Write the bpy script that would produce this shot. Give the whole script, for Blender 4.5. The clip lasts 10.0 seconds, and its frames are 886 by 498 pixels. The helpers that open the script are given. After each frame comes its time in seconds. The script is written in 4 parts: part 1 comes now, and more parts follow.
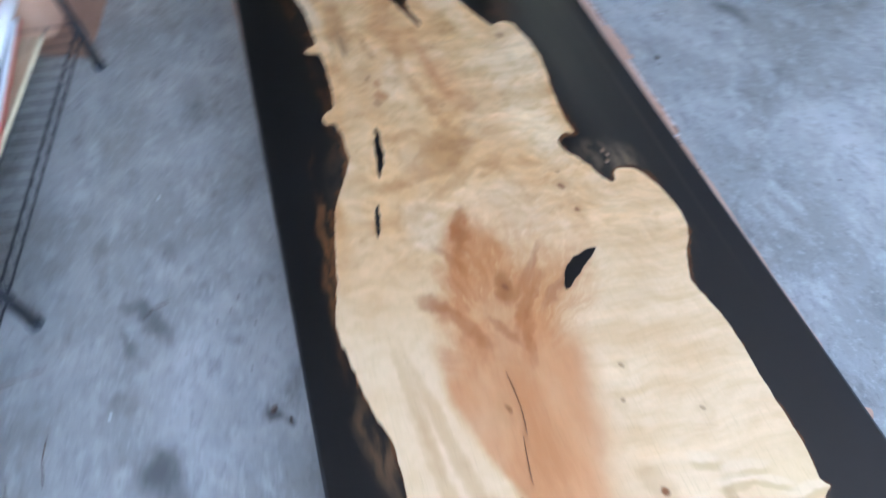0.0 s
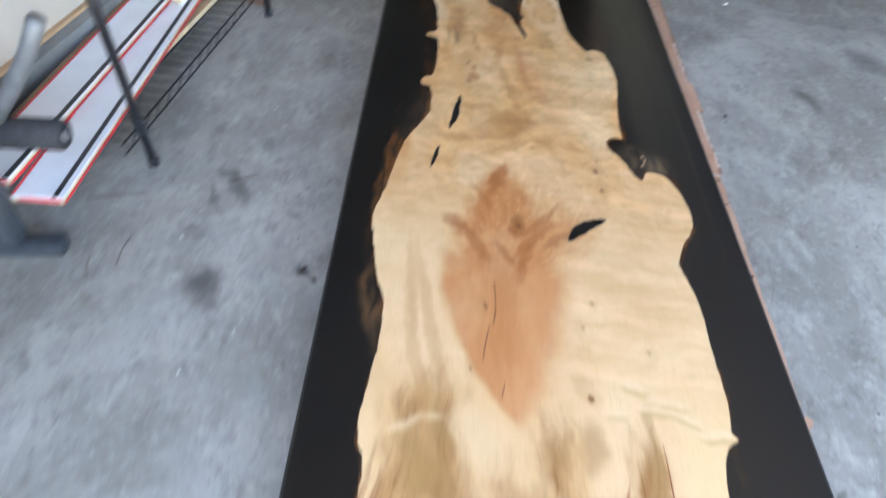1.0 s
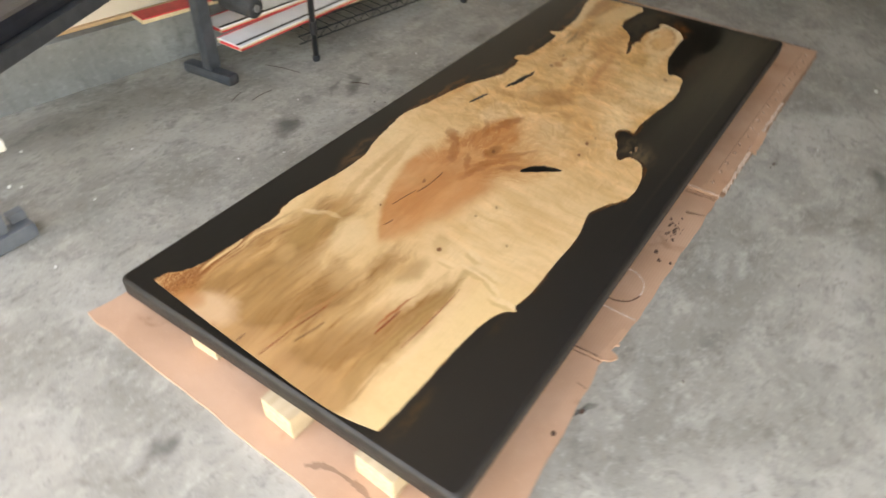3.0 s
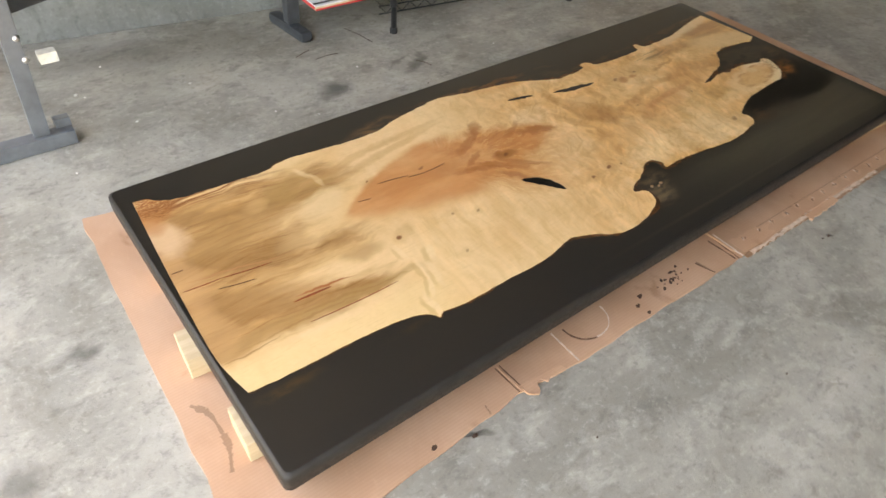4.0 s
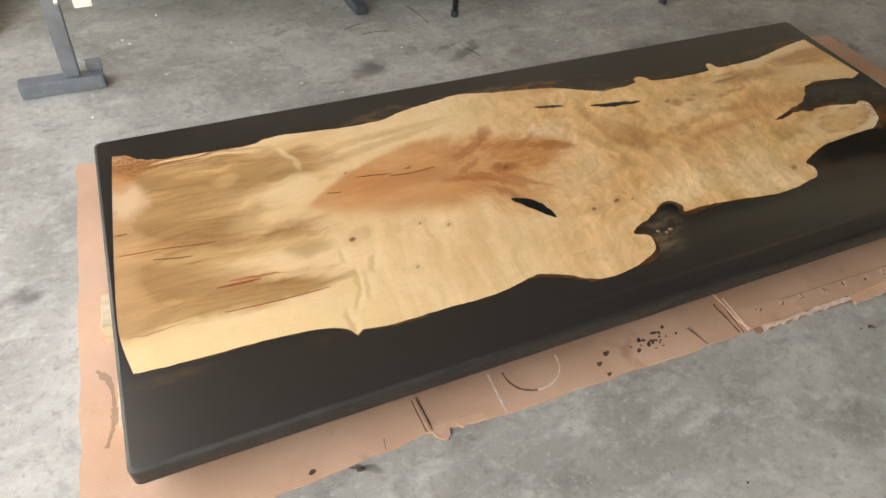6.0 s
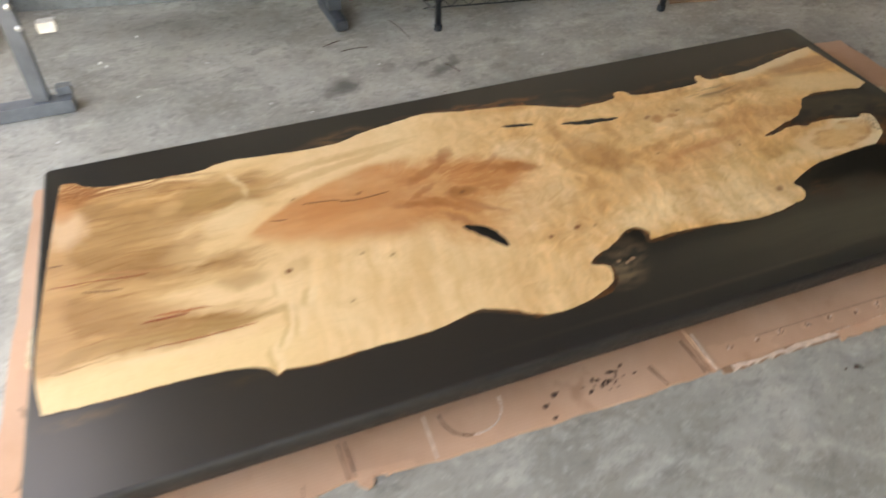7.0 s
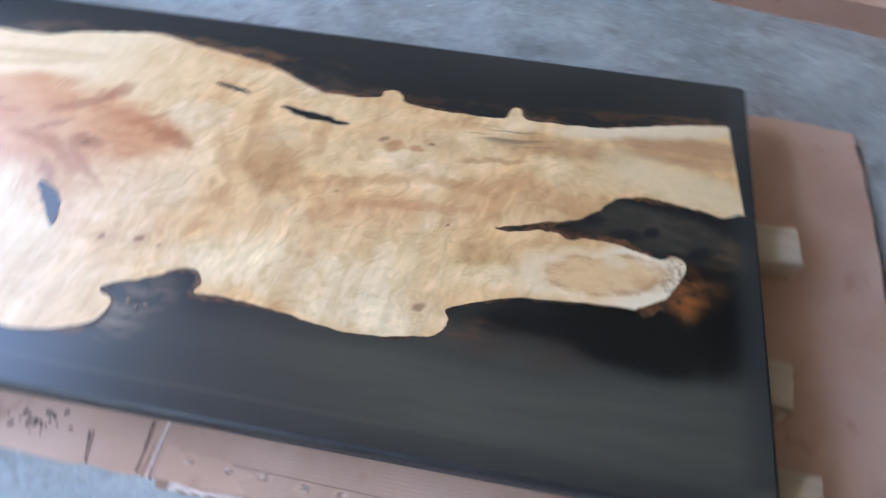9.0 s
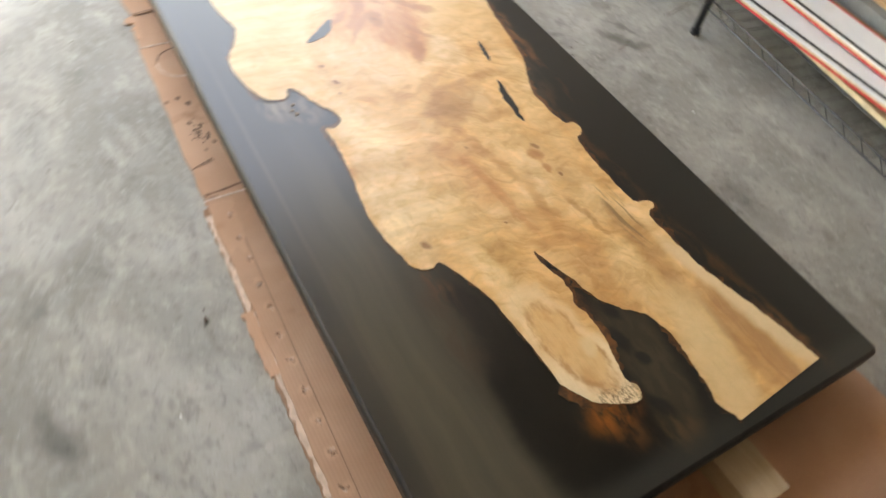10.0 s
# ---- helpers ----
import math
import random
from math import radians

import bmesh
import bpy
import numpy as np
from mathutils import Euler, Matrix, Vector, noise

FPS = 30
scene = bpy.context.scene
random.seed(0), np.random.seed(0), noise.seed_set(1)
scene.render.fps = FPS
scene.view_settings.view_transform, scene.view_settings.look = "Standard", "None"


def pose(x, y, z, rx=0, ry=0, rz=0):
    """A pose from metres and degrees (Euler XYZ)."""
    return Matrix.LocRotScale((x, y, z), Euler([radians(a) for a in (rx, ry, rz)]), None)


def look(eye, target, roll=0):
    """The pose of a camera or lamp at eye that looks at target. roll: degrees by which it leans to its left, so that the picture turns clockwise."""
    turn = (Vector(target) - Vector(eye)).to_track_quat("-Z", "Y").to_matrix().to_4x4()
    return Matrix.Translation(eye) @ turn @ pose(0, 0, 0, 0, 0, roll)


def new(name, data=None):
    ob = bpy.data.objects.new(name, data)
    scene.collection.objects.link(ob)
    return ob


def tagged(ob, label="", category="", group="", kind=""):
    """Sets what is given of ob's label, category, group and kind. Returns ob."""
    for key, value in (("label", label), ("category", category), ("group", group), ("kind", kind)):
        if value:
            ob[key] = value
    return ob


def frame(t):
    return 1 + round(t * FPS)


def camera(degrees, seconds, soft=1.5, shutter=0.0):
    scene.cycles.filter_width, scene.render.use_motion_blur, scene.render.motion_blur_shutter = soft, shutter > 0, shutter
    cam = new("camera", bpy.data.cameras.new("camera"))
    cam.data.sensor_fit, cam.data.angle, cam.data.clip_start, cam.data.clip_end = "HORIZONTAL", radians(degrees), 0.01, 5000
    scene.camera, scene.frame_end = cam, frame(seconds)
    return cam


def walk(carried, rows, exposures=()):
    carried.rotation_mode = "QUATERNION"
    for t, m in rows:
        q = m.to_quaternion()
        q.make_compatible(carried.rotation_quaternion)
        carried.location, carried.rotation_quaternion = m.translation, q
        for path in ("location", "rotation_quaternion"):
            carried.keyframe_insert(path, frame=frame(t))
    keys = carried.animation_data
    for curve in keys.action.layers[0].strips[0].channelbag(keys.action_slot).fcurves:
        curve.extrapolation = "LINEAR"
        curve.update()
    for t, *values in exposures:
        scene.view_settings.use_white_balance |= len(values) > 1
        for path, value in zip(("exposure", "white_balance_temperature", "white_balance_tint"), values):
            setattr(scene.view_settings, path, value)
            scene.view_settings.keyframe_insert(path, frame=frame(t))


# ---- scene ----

cam = camera(68.2, 10.0, soft=1.5, shutter=0.6)
PATH = [
    (0, (0.333, -0.173, 1.28), (1.457, -0.411, -0.357), -5.3),
    (0.2, (0.254, -0.22, 1.282), (1.383, -0.298, -0.367), -6.6),
    (0.5, (0.141, -0.222, 1.232), (1.45, -0.312, -0.279), -2.8),
    (0.7, (0.056, -0.235, 1.244), (1.467, -0.369, -0.167), 1.7),
    (1, (-0.132, -0.27, 1.23), (1.236, -0.254, -0.228), 2.2),
    (1.2, (-0.217, -0.32, 1.233), (1.122, -0.229, -0.25), 2.5),
    (1.5, (-0.287, -0.451, 1.235), (1.058, -0.26, -0.233), 2.1),
    (1.7, (-0.33, -0.56, 1.218), (1.044, -0.268, -0.206), 4.3),
    (2, (-0.388, -0.711, 1.218), (0.868, -0.25, -0.268), 1.6),
    (2.5, (-0.5, -0.948, 1.215), (0.76, -0.285, -0.19), -1.9),
    (3, (-0.497, -1.238, 1.226), (0.753, -0.424, -0.107), 2.2),
    (3.2, (-0.434, -1.355, 1.242), (0.767, -0.447, -0.074), 3.3),
    (4.3, (-0.083, -1.534, 1.231), (0.814, -0.414, -0.162), 4.6),
    (4.5, (-0.013, -1.535, 1.231), (0.857, -0.389, -0.158), 4.3),
    (5, (0.196, -1.568, 1.22), (0.889, -0.345, -0.203), 6.4),
    (5.5, (0.269, -1.598, 1.222), (0.835, -0.355, -0.238), 3.2),
    (5.7, (0.238, -1.588, 1.238), (0.861, -0.364, -0.216), 5.6),
    (6.8, (0.402, -1.619, 1.222), (0.949, -0.355, -0.227), 2.0),
    (7, (0.5, -1.588, 1.224), (0.998, -0.3, -0.223), 1.3),
    (7.3, (0.69, -1.494, 1.201), (1.227, -0.251, -0.271), 1.3),
    (7.5, (0.831, -1.437, 1.215), (1.396, -0.238, -0.283), 0.9),
    (8, (1.227, -1.427, 1.218), (1.604, -0.188, -0.307), -0.8),
    (8.3, (1.452, -1.425, 1.228), (1.694, -0.268, -0.386), 2.8),
    (8.5, (1.585, -1.387, 1.196), (1.693, -0.2, -0.411), 1.2),
    (9, (1.908, -1.224, 1.194), (1.729, -0.177, -0.5), 0.8),
    (9.3, (2.116, -1.169, 1.151), (1.511, -0.279, -0.534), -1.7),
    (9.5, (2.242, -1.15, 1.179), (1.476, -0.4, -0.509), -0.4),
    (9.7, (2.343, -1.119, 1.191), (1.457, -0.391, -0.447), 1.0),
    (10, (2.482, -1.156, 1.198), (1.479, -0.438, -0.376), 7.7),
]
# seconds, stops, kelvin, tint
TONES = [
    (0.0, 4.2, 6200, 13), (0.5, 4.2, 6800, 13), (1.0, 4.18, 7400, 13), (1.4, 4.05, 10400, 15), (3.2, 3.82, 12000, 15), (5.0, 3.86, 12000, 15), (5.6, 3.80, 12000, 15), (7.2, 3.94, 11200, 15),
    (8.0, 4.27, 7700, 12), (8.5, 4.4, 6500, 12), (9.0, 4.45, 6200, 12), (9.5, 4.4, 7800, 12), (10.0, 4.25, 12000, 15),
]
walk(cam, [(t, look(eye, target, roll)) for t, eye, target, roll in PATH], TONES)

# ---- world and sun ----
world = bpy.data.worlds.new("sky")
scene.world = world
world.use_nodes = True
wn = world.node_tree.nodes
sky = wn.new("ShaderNodeTexSky")
sky.sky_type = "NISHITA"
sky.sun_disc = False
sky.sun_elevation = radians(62)
sky.sun_rotation = radians(30)
sky.air_density, sky.dust_density, sky.ozone_density = 1.0, 1.5, 1.0
wn["Background"].inputs["Strength"].default_value = 0.15
world.node_tree.links.new(sky.outputs["Color"], wn["Background"].inputs["Color"])

sun_data = bpy.data.lights.new("sun", "SUN")
sun_data.energy, sun_data.angle, sun_data.color = 5.0, radians(0.53), (1.0, 0.95, 0.88)
sun = new("sun", sun_data)
sun.matrix_world = look((2.35, 4.07, 8.83), (0, 0, 0))

# ---- material helpers ----
class Nodes:
    """A small builder for procedural materials."""

    def __init__(self, name):
        self.mat = bpy.data.materials.new(name)
        self.mat.use_nodes = True
        self.tree = self.mat.node_tree
        self.shader = self.tree.nodes["Principled BSDF"]
        self.coord = self.tree.nodes.new("ShaderNodeTexCoord").outputs["Object"]

    def put(self, socket, value):
        if isinstance(value, bpy.types.NodeSocket):
            self.tree.links.new(value, socket)
        elif isinstance(value, tuple) and len(value) == 3 and socket.type == "RGBA":
            socket.default_value = (*value, 1)
        else:
            socket.default_value = value

    def math(self, kind, a, b=0.0, clamp=False):
        n = self.tree.nodes.new("ShaderNodeMath")
        n.operation, n.use_clamp = kind, clamp
        self.put(n.inputs[0], a)
        self.put(n.inputs[1], b)
        return n.outputs[0]

    def vec(self, kind, a, b):
        n = self.tree.nodes.new("ShaderNodeVectorMath")
        n.operation = kind
        self.put(n.inputs[0], a)
        self.put(n.inputs[1], b)
        return n.outputs["Value"] if kind == "LENGTH" else n.outputs["Vector"]

    def place(self, vector, loc=(0, 0, 0), turn=0.0, scale=(1, 1, 1), kind="POINT"):
        n = self.tree.nodes.new("ShaderNodeMapping")
        n.vector_type = kind
        self.put(n.inputs["Vector"], vector)
        n.inputs["Location"].default_value = loc
        n.inputs["Rotation"].default_value = (0, 0, radians(turn))
        n.inputs["Scale"].default_value = scale
        return n.outputs["Vector"]

    def grain(self, vector, turn, along, across):
        """Coordinates for streaks that run in the direction turn."""
        return self.place(vector, (0, 0, 0), turn, (1 / along, 1 / across, 1), "TEXTURE")

    def noise(self, vector, scale, detail=4.0, rough=0.55, distort=0.0, colour=False):
        n = self.tree.nodes.new("ShaderNodeTexNoise")
        self.put(n.inputs["Vector"], vector)
        n.inputs["Scale"].default_value = scale
        n.inputs["Detail"].default_value = detail
        n.inputs["Roughness"].default_value = rough
        n.inputs["Distortion"].default_value = distort
        return n.outputs["Color"] if colour else n.outputs["Fac"]

    def wave(self, vector, scale, distort=3.0, detail=3.0, roughen=1.0, kind="BANDS"):
        n = self.tree.nodes.new("ShaderNodeTexWave")
        n.wave_type = kind
        self.put(n.inputs["Vector"], vector)
        n.inputs["Scale"].default_value = scale
        n.inputs["Distortion"].default_value = distort
        n.inputs["Detail"].default_value = detail
        n.inputs["Detail Scale"].default_value = roughen
        return n.outputs["Fac"]

    def span(self, value, lo, hi, to_lo=0.0, to_hi=1.0):
        n = self.tree.nodes.new("ShaderNodeMapRange")
        n.interpolation_type = "SMOOTHSTEP"
        self.put(n.inputs["Value"], value)
        for key, v in (("From Min", lo), ("From Max", hi), ("To Min", to_lo), ("To Max", to_hi)):
            n.inputs[key].default_value = v
        return n.outputs["Result"]

    def axis(self, vector, i):
        n = self.tree.nodes.new("ShaderNodeSeparateXYZ")
        self.put(n.inputs[0], vector)
        return n.outputs[i]

    def mix(self, fac, a, b, kind="MIX"):
        n = self.tree.nodes.new("ShaderNodeMix")
        n.data_type, n.blend_type = "RGBA", kind
        self.put(n.inputs["Factor"], fac)
        self.put(n.inputs[6], a)
        self.put(n.inputs[7], b)
        return n.outputs[2]

    def spot(self, vector, x, y, rx, ry, turn=0.0, soft=0.35):
        """1 inside an ellipse on the plan, 0 outside it."""
        p = self.place(vector, (x, y, 0), turn, (rx, ry, 1000), "TEXTURE")
        return self.span(self.vec("LENGTH", p, (0, 0, 0)), 1 - soft, 1 + soft, 1.0, 0.0)

    def times(self, *parts):
        out = parts[0]
        for p in parts[1:]:
            out = self.math("MULTIPLY", out, p)
        return out

    def most(self, *parts):
        out = parts[0]
        for p in parts[1:]:
            out = self.math("MAXIMUM", out, p)
        return out

    def curve(self, value, knots):
        n = self.tree.nodes.new("ShaderNodeFloatCurve")
        pts = n.mapping.curves[0].points
        pts[0].location, pts[1].location = knots[0], knots[-1]
        for k in knots[1:-1]:
            pts.new(*k)
        n.mapping.update()
        self.put(n.inputs["Value"], value)
        return n.outputs["Value"]

    def warp(self, vector, scale, amount, detail=3.0):
        c = self.noise(vector, scale, detail, colour=True)
        d = self.vec("SUBTRACT", c, (0.5, 0.5, 0.5))
        return self.vec("ADD", vector, self.vec("MULTIPLY", d, (amount, amount, 0)))

    def finish(self, colour, rough=0.5, metal=0.0, bump=None, strength=0.2, depth=0.001, coat=0.0, coat_rough=0.2, spec=0.5):
        s = self.shader
        self.put(s.inputs["Base Color"], colour)
        self.put(s.inputs["Roughness"], rough)
        s.inputs["Metallic"].default_value = metal
        s.inputs["Specular IOR Level"].default_value = spec
        s.inputs["Coat Weight"].default_value = coat
        s.inputs["Coat Roughness"].default_value = coat_rough
        if bump is not None:
            b = self.tree.nodes.new("ShaderNodeBump")
            b.inputs["Strength"].default_value = strength
            b.inputs["Distance"].default_value = depth
            self.put(b.inputs["Height"], bump)
            self.tree.links.new(b.outputs["Normal"], s.inputs["Normal"])
        return self.mat


def plain(name, colour, rough=0.5, metal=0.0, vary=0.12, scale=18.0, bump=0.1, spec=0.5):
    """A paint, metal or plastic with slight patches and grain."""
    n = Nodes(name)
    a = n.span(n.noise(n.coord, scale, 5), 0.3, 0.7)
    b = n.noise(n.coord, scale * 9, 3)
    col = n.mix(a, tuple(c * (1 - vary) for c in colour), tuple(min(1, c * (1 + vary)) for c in colour))
    return n.finish(col, n.span(b, 0.2, 0.8, rough * 0.85, min(1, rough * 1.15)), metal, b, bump, 0.0008, spec=spec)


def maple():
    """Figured maple: cream sapwood, spalted tan butt, orange-red heart."""
    n = Nodes("figured_maple")
    p = n.coord
    x, y = n.axis(p, 0), n.axis(p, 1)

    def mad(a, b, c):
        node = n.tree.nodes.new("ShaderNodeMath")
        node.operation = "MULTIPLY_ADD"
        for k, v in enumerate((a, b, c)):
            n.put(node.inputs[k], v)
        return node.outputs[0]

    def shift(*waves):
        """Plan coordinates bent by noises of several sizes."""
        px, py = x, y
        for scale, amount in waves:
            c = n.tree.nodes.new("ShaderNodeSeparateColor")
            n.put(c.inputs[0], n.noise(p, scale, 3, colour=True))
            px = n.math("ADD", px, mad(c.outputs[0], amount, -amount / 2))
            py = n.math("ADD", py, mad(c.outputs[1], amount, -amount / 2))
        return px, py

    def joined(pair):
        node = n.tree.nodes.new("ShaderNodeCombineXYZ")
        n.put(node.inputs[0], pair[0])
        n.put(node.inputs[1], pair[1])
        return node.outputs[0]

    bent = shift((3.5, 0.09), (11.0, 0.04))
    fine_bent, rough_bent = shift((8.0, 0.04), (30.0, 0.012)), shift((7.0, 0.05), (18.0, 0.04), (60.0, 0.013))
    v_bent, v_fine = joined(bent), joined(fine_bent)
    v_slow = joined(shift((2.6, 0.24), (9.0, 0.09), (24.0, 0.02)))
    v_slow2 = joined(shift((3.4, 0.18), (12.0, 0.04)))
    v_long = joined(shift((2.4, 0.10), (7.0, 0.022)))
    # figures in the grain
    cloud = n.noise(v_bent, 2.6, 4, 0.55)
    cloud2 = n.noise(n.place(v_bent, (5, 3, 0), scale=(1.0, 1.5, 1)), 4.4, 5, 0.58)
    curl = n.noise(n.grain(v_slow, 58, 5.5, 12), 1.0, 5, 0.58, 1.0)
    curl2 = n.noise(n.grain(v_slow2, 100, 10, 24), 1.0, 4, 0.55, 0.5)
    crimp = n.noise(n.grain(v_slow2, 50, 20, 38), 1.0, 4, 0.55, 1.0)
    rib = n.noise(n.grain(v_long, 80, 3.0, 17), 1.0, 3, 0.5)
    rib2 = n.noise(n.grain(v_long, 84, 6.0, 60), 1.0, 3, 0.55)
    plume = n.noise(n.place(v_bent, turn=-3, scale=(2.6, 9, 1)), 1.0, 5, 0.58)
    streak = n.noise(n.place(v_long, turn=-3, scale=(3.0, 22, 1)), 1.0, 5, 0.58)
    thin = n.noise(n.place(v_long, (1, 4, 0), turn=-3, scale=(4.5, 60, 1)), 1.0, 5, 0.62)
    fine = n.noise(n.place(v_long, turn=-3, scale=(4.0, 95, 1)), 1.0, 4, 0.6)
    patch = n.noise(n.place(v_bent, (2, 9, 0), scale=(4, 7, 1)), 1.0, 4, 0.55)
    ring = n.noise(n.place(v_fine, turn=6, scale=(3.0, 17, 1)), 1.0, 5, 0.56)
    lump = n.noise(v_bent, 11, 4, 0.55)
    band = n.noise(n.place(v_fine, turn=9, scale=(2.5, 44, 1)), 1, 5, 0.6)
    agate = n.noise(n.place(v_fine, scale=(9, 22, 1)), 1, 5, 0.6)
    ash = n.noise(n.place(v_fine, scale=(1, 2.2, 1)), 80, 6, 0.78)
    grain = n.noise(n.place(p, scale=(16, 300, 1)), 1.0, 3, 0.6)
    fleck = n.noise(v_fine, 55, 5, 0.65)
    lag = n.noise(v_bent, 16, 3)

    def late(pair, amount):
        return mad(lag, amount, n.math("ADD", pair[0], -amount / 2)), mad(lag, -amount, n.math("ADD", pair[1], amount / 2))

    mid, sharp, torn = late(bent, 0.02), late(fine_bent, 0.008), late(rough_bent, 0.012)

    def length2(pair, sx, sy, rx, ry, turn=0.0):
        c, d = math.cos(radians(turn)), math.sin(radians(turn))
        u = mad(pair[0], c / rx, mad(pair[1], d / rx, -(sx * c + sy * d) / rx))
        v = mad(pair[0], -d / ry, mad(pair[1], c / ry, (sx * d - sy * c) / ry))
        return mad(u, u, n.math("MULTIPLY", v, v))

    def spot(pair, sx, sy, rx, ry, turn=0.0, soft=0.5, most=1.0):
        return n.span(length2(pair, sx, sy, rx, ry, turn), (1 - soft) ** 2, (1 + soft) ** 2, most, 0.0)

    def spots(colour, pair, soft, rows, tint=None, where=None):
        for row in rows:
            m = spot(pair, *row[:5], soft, row[5])
            colour = n.mix(m if where is None else n.times(m, where), colour, tint or row[6])
        return colour

    def shaded(colour, where, value, lo, hi, at_lo, at_hi):
        """The colour made darker and lighter by a figure in the grain."""
        middle = (lo + hi) / 2
        for v, end in ((at_lo, lo), (at_hi, hi)):
            tint = (v, v ** 1.7, v ** 2.6) if v < 1 else (v, v, v)
            colour = n.mix(n.times(where, n.span(value, middle, end)), colour, tint, "MULTIPLY")
        return colour

    cream, honey, gold, tan = (0.830, 0.665, 0.435), (0.720, 0.500, 0.260), (0.770, 0.510, 0.250), (0.580, 0.320, 0.130)
    col = n.mix(n.span(cloud, 0.38, 0.66, 0.0, 0.55), cream, honey)
    # golden clouds towards the forked end, with pale islands
    fork = n.span(mid[0], 1.00, 1.32)
    col = n.mix(n.times(fork, n.span(cloud2, 0.36, 0.60, 0.20, 0.80)), col, gold)
    col = n.mix(n.times(fork, n.span(cloud, 0.52, 0.68), 0.45), col, tan)
    col = n.mix(n.times(fork, n.span(cloud2, 0.44, 0.34), 0.55), col, (0.810, 0.650, 0.430))
    col = spots(col, mid, 0.75, (
        (1.414, -0.448, 0.050, 0.040, 35, 0.75, (0.420, 0.215, 0.075)), (1.375, -0.400, 0.075, 0.050, 30, 0.45, (0.520, 0.300, 0.120)), (1.636, -0.493, 0.100, 0.035, 10, 0.55, (0.660, 0.380, 0.185)),
        (1.987, -0.270, 0.120, 0.030, 4, 0.65, (0.470, 0.260, 0.105)), (1.743, -0.589, 0.110, 0.050, 8, 0.35, (0.640, 0.470, 0.230)), (1.900, -0.420, 0.090, 0.040, 12, 0.55, (0.620, 0.350, 0.160)),
        (1.480, -0.600, 0.110, 0.060, 10, 0.45, (0.800, 0.640, 0.420)), (1.640, -0.705, 0.140, 0.035, 0, 0.60, (0.810, 0.660, 0.430)), (1.195, -0.320, 0.055, 0.035, 10, 0.75, (0.840, 0.700, 0.490)),
        (1.780, -0.300, 0.080, 0.030, 0, 0.50, (0.780, 0.590, 0.340)), (1.300, -0.560, 0.070, 0.060, 30, 0.45, (0.620, 0.380, 0.170)), (1.500, -0.235, 0.160, 0.022, -4, 0.55, (0.800, 0.620, 0.370)),
        (1.880, -0.560, 0.050, 0.035, 5, 0.55, (0.560, 0.370, 0.165)), (1.300, -0.180, 0.130, 0.020, -8, 0.50, (0.830, 0.670, 0.430))))
    col = spots(col, torn, 0.7, (
        (1.560, -0.665, 0.160, 0.040, 4, 0.75, (0.860, 0.720, 0.490)), (1.700, -0.720, 0.110, 0.030, 4, 0.75, (0.870, 0.730, 0.500)), (1.400, -0.655, 0.090, 0.045, 20, 0.60, (0.850, 0.700, 0.460)),
        (1.560, -0.360, 0.100, 0.040, 10, 0.50, (0.840, 0.660, 0.400)), (1.900, -0.600, 0.060, 0.022, 8, 0.70, (0.850, 0.700, 0.450)), (2.060, -0.320, 0.110, 0.026, 4, 0.60, (0.840, 0.660, 0.390)),
        (1.600, -0.430, 0.120, 0.012, 14, 0.55, (0.560, 0.300, 0.120)), (1.710, -0.470, 0.100, 0.010, 6, 0.60, (0.600, 0.300, 0.130)), (1.780, -0.400, 0.080, 0.012, -10, 0.50, (0.560, 0.300, 0.120)),
        (1.350, -0.320, 0.020, 0.060, 20, 0.45, (0.540, 0.300, 0.125)), (1.300, -0.420, 0.016, 0.070, 30, 0.40, (0.540, 0.300, 0.125)), (1.480, -0.330, 0.016, 0.050, -10, 0.40, (0.540, 0.310, 0.130)),
        (1.640, -0.335, 0.022, 0.012, 10, 0.75, (0.480, 0.200, 0.070)), (1.690, -0.330, 0.014, 0.008, 0, 0.70, (0.480, 0.200, 0.070)), (1.860, -0.330, 0.060, 0.008, 6, 0.60, (0.480, 0.250, 0.095))))
    # silk: soft folds that catch the light, curled at the forked end, upright bands in the clear sapwood
    clear = n.span(x, 0.44, 0.62)
    wild = n.times(clear, n.span(mid[0], 0.85, 1.25, 0.25, 1.0))
    near_side = n.times(n.span(mid[1], -0.46, -0.58), clear)
    col = shaded(col, wild, curl, 0.36, 0.64, 0.92, 1.08)
    col = shaded(col, wild, curl2, 0.38, 0.62, 0.94, 1.05)
    col = shaded(col, near_side, rib, 0.36, 0.64, 0.94, 1.09)
    col = shaded(col, near_side, rib2, 0.36, 0.64, 0.97, 1.04)
    col = shaded(col, wild, crimp, 0.38, 0.64, 1.08, 0.91)
    col = shaded(col, fork, lump, 0.38, 0.64, 1.05, 0.94)
    # spalted butt end: tan and olive brown in soft plumes along the grain, farther in along the far side
    lean = n.span(mid[1], -0.46, -0.22, 0.0, 0.10)
    reach = n.math("SUBTRACT", mad(n.math("SUBTRACT", plume, 0.5), -0.75, mid[0]), lean)
    butt = n.times(n.span(reach, 0.24, 0.50, 1.0, 0.0), n.span(mid[1], -0.705, -0.660), n.span(mid[1], -0.135, -0.175))
    col = n.mix(n.times(butt, n.span(patch, 0.30, 0.58, 0.70, 0.97)), col, (0.460, 0.290, 0.135))
    col = n.mix(n.times(butt, n.span(plume, 0.47, 0.62), 0.75), col, (0.310, 0.178, 0.074))
    col = n.mix(n.times(butt, n.span(patch, 0.52, 0.62), 0.50), col, (0.335, 0.190, 0.080))
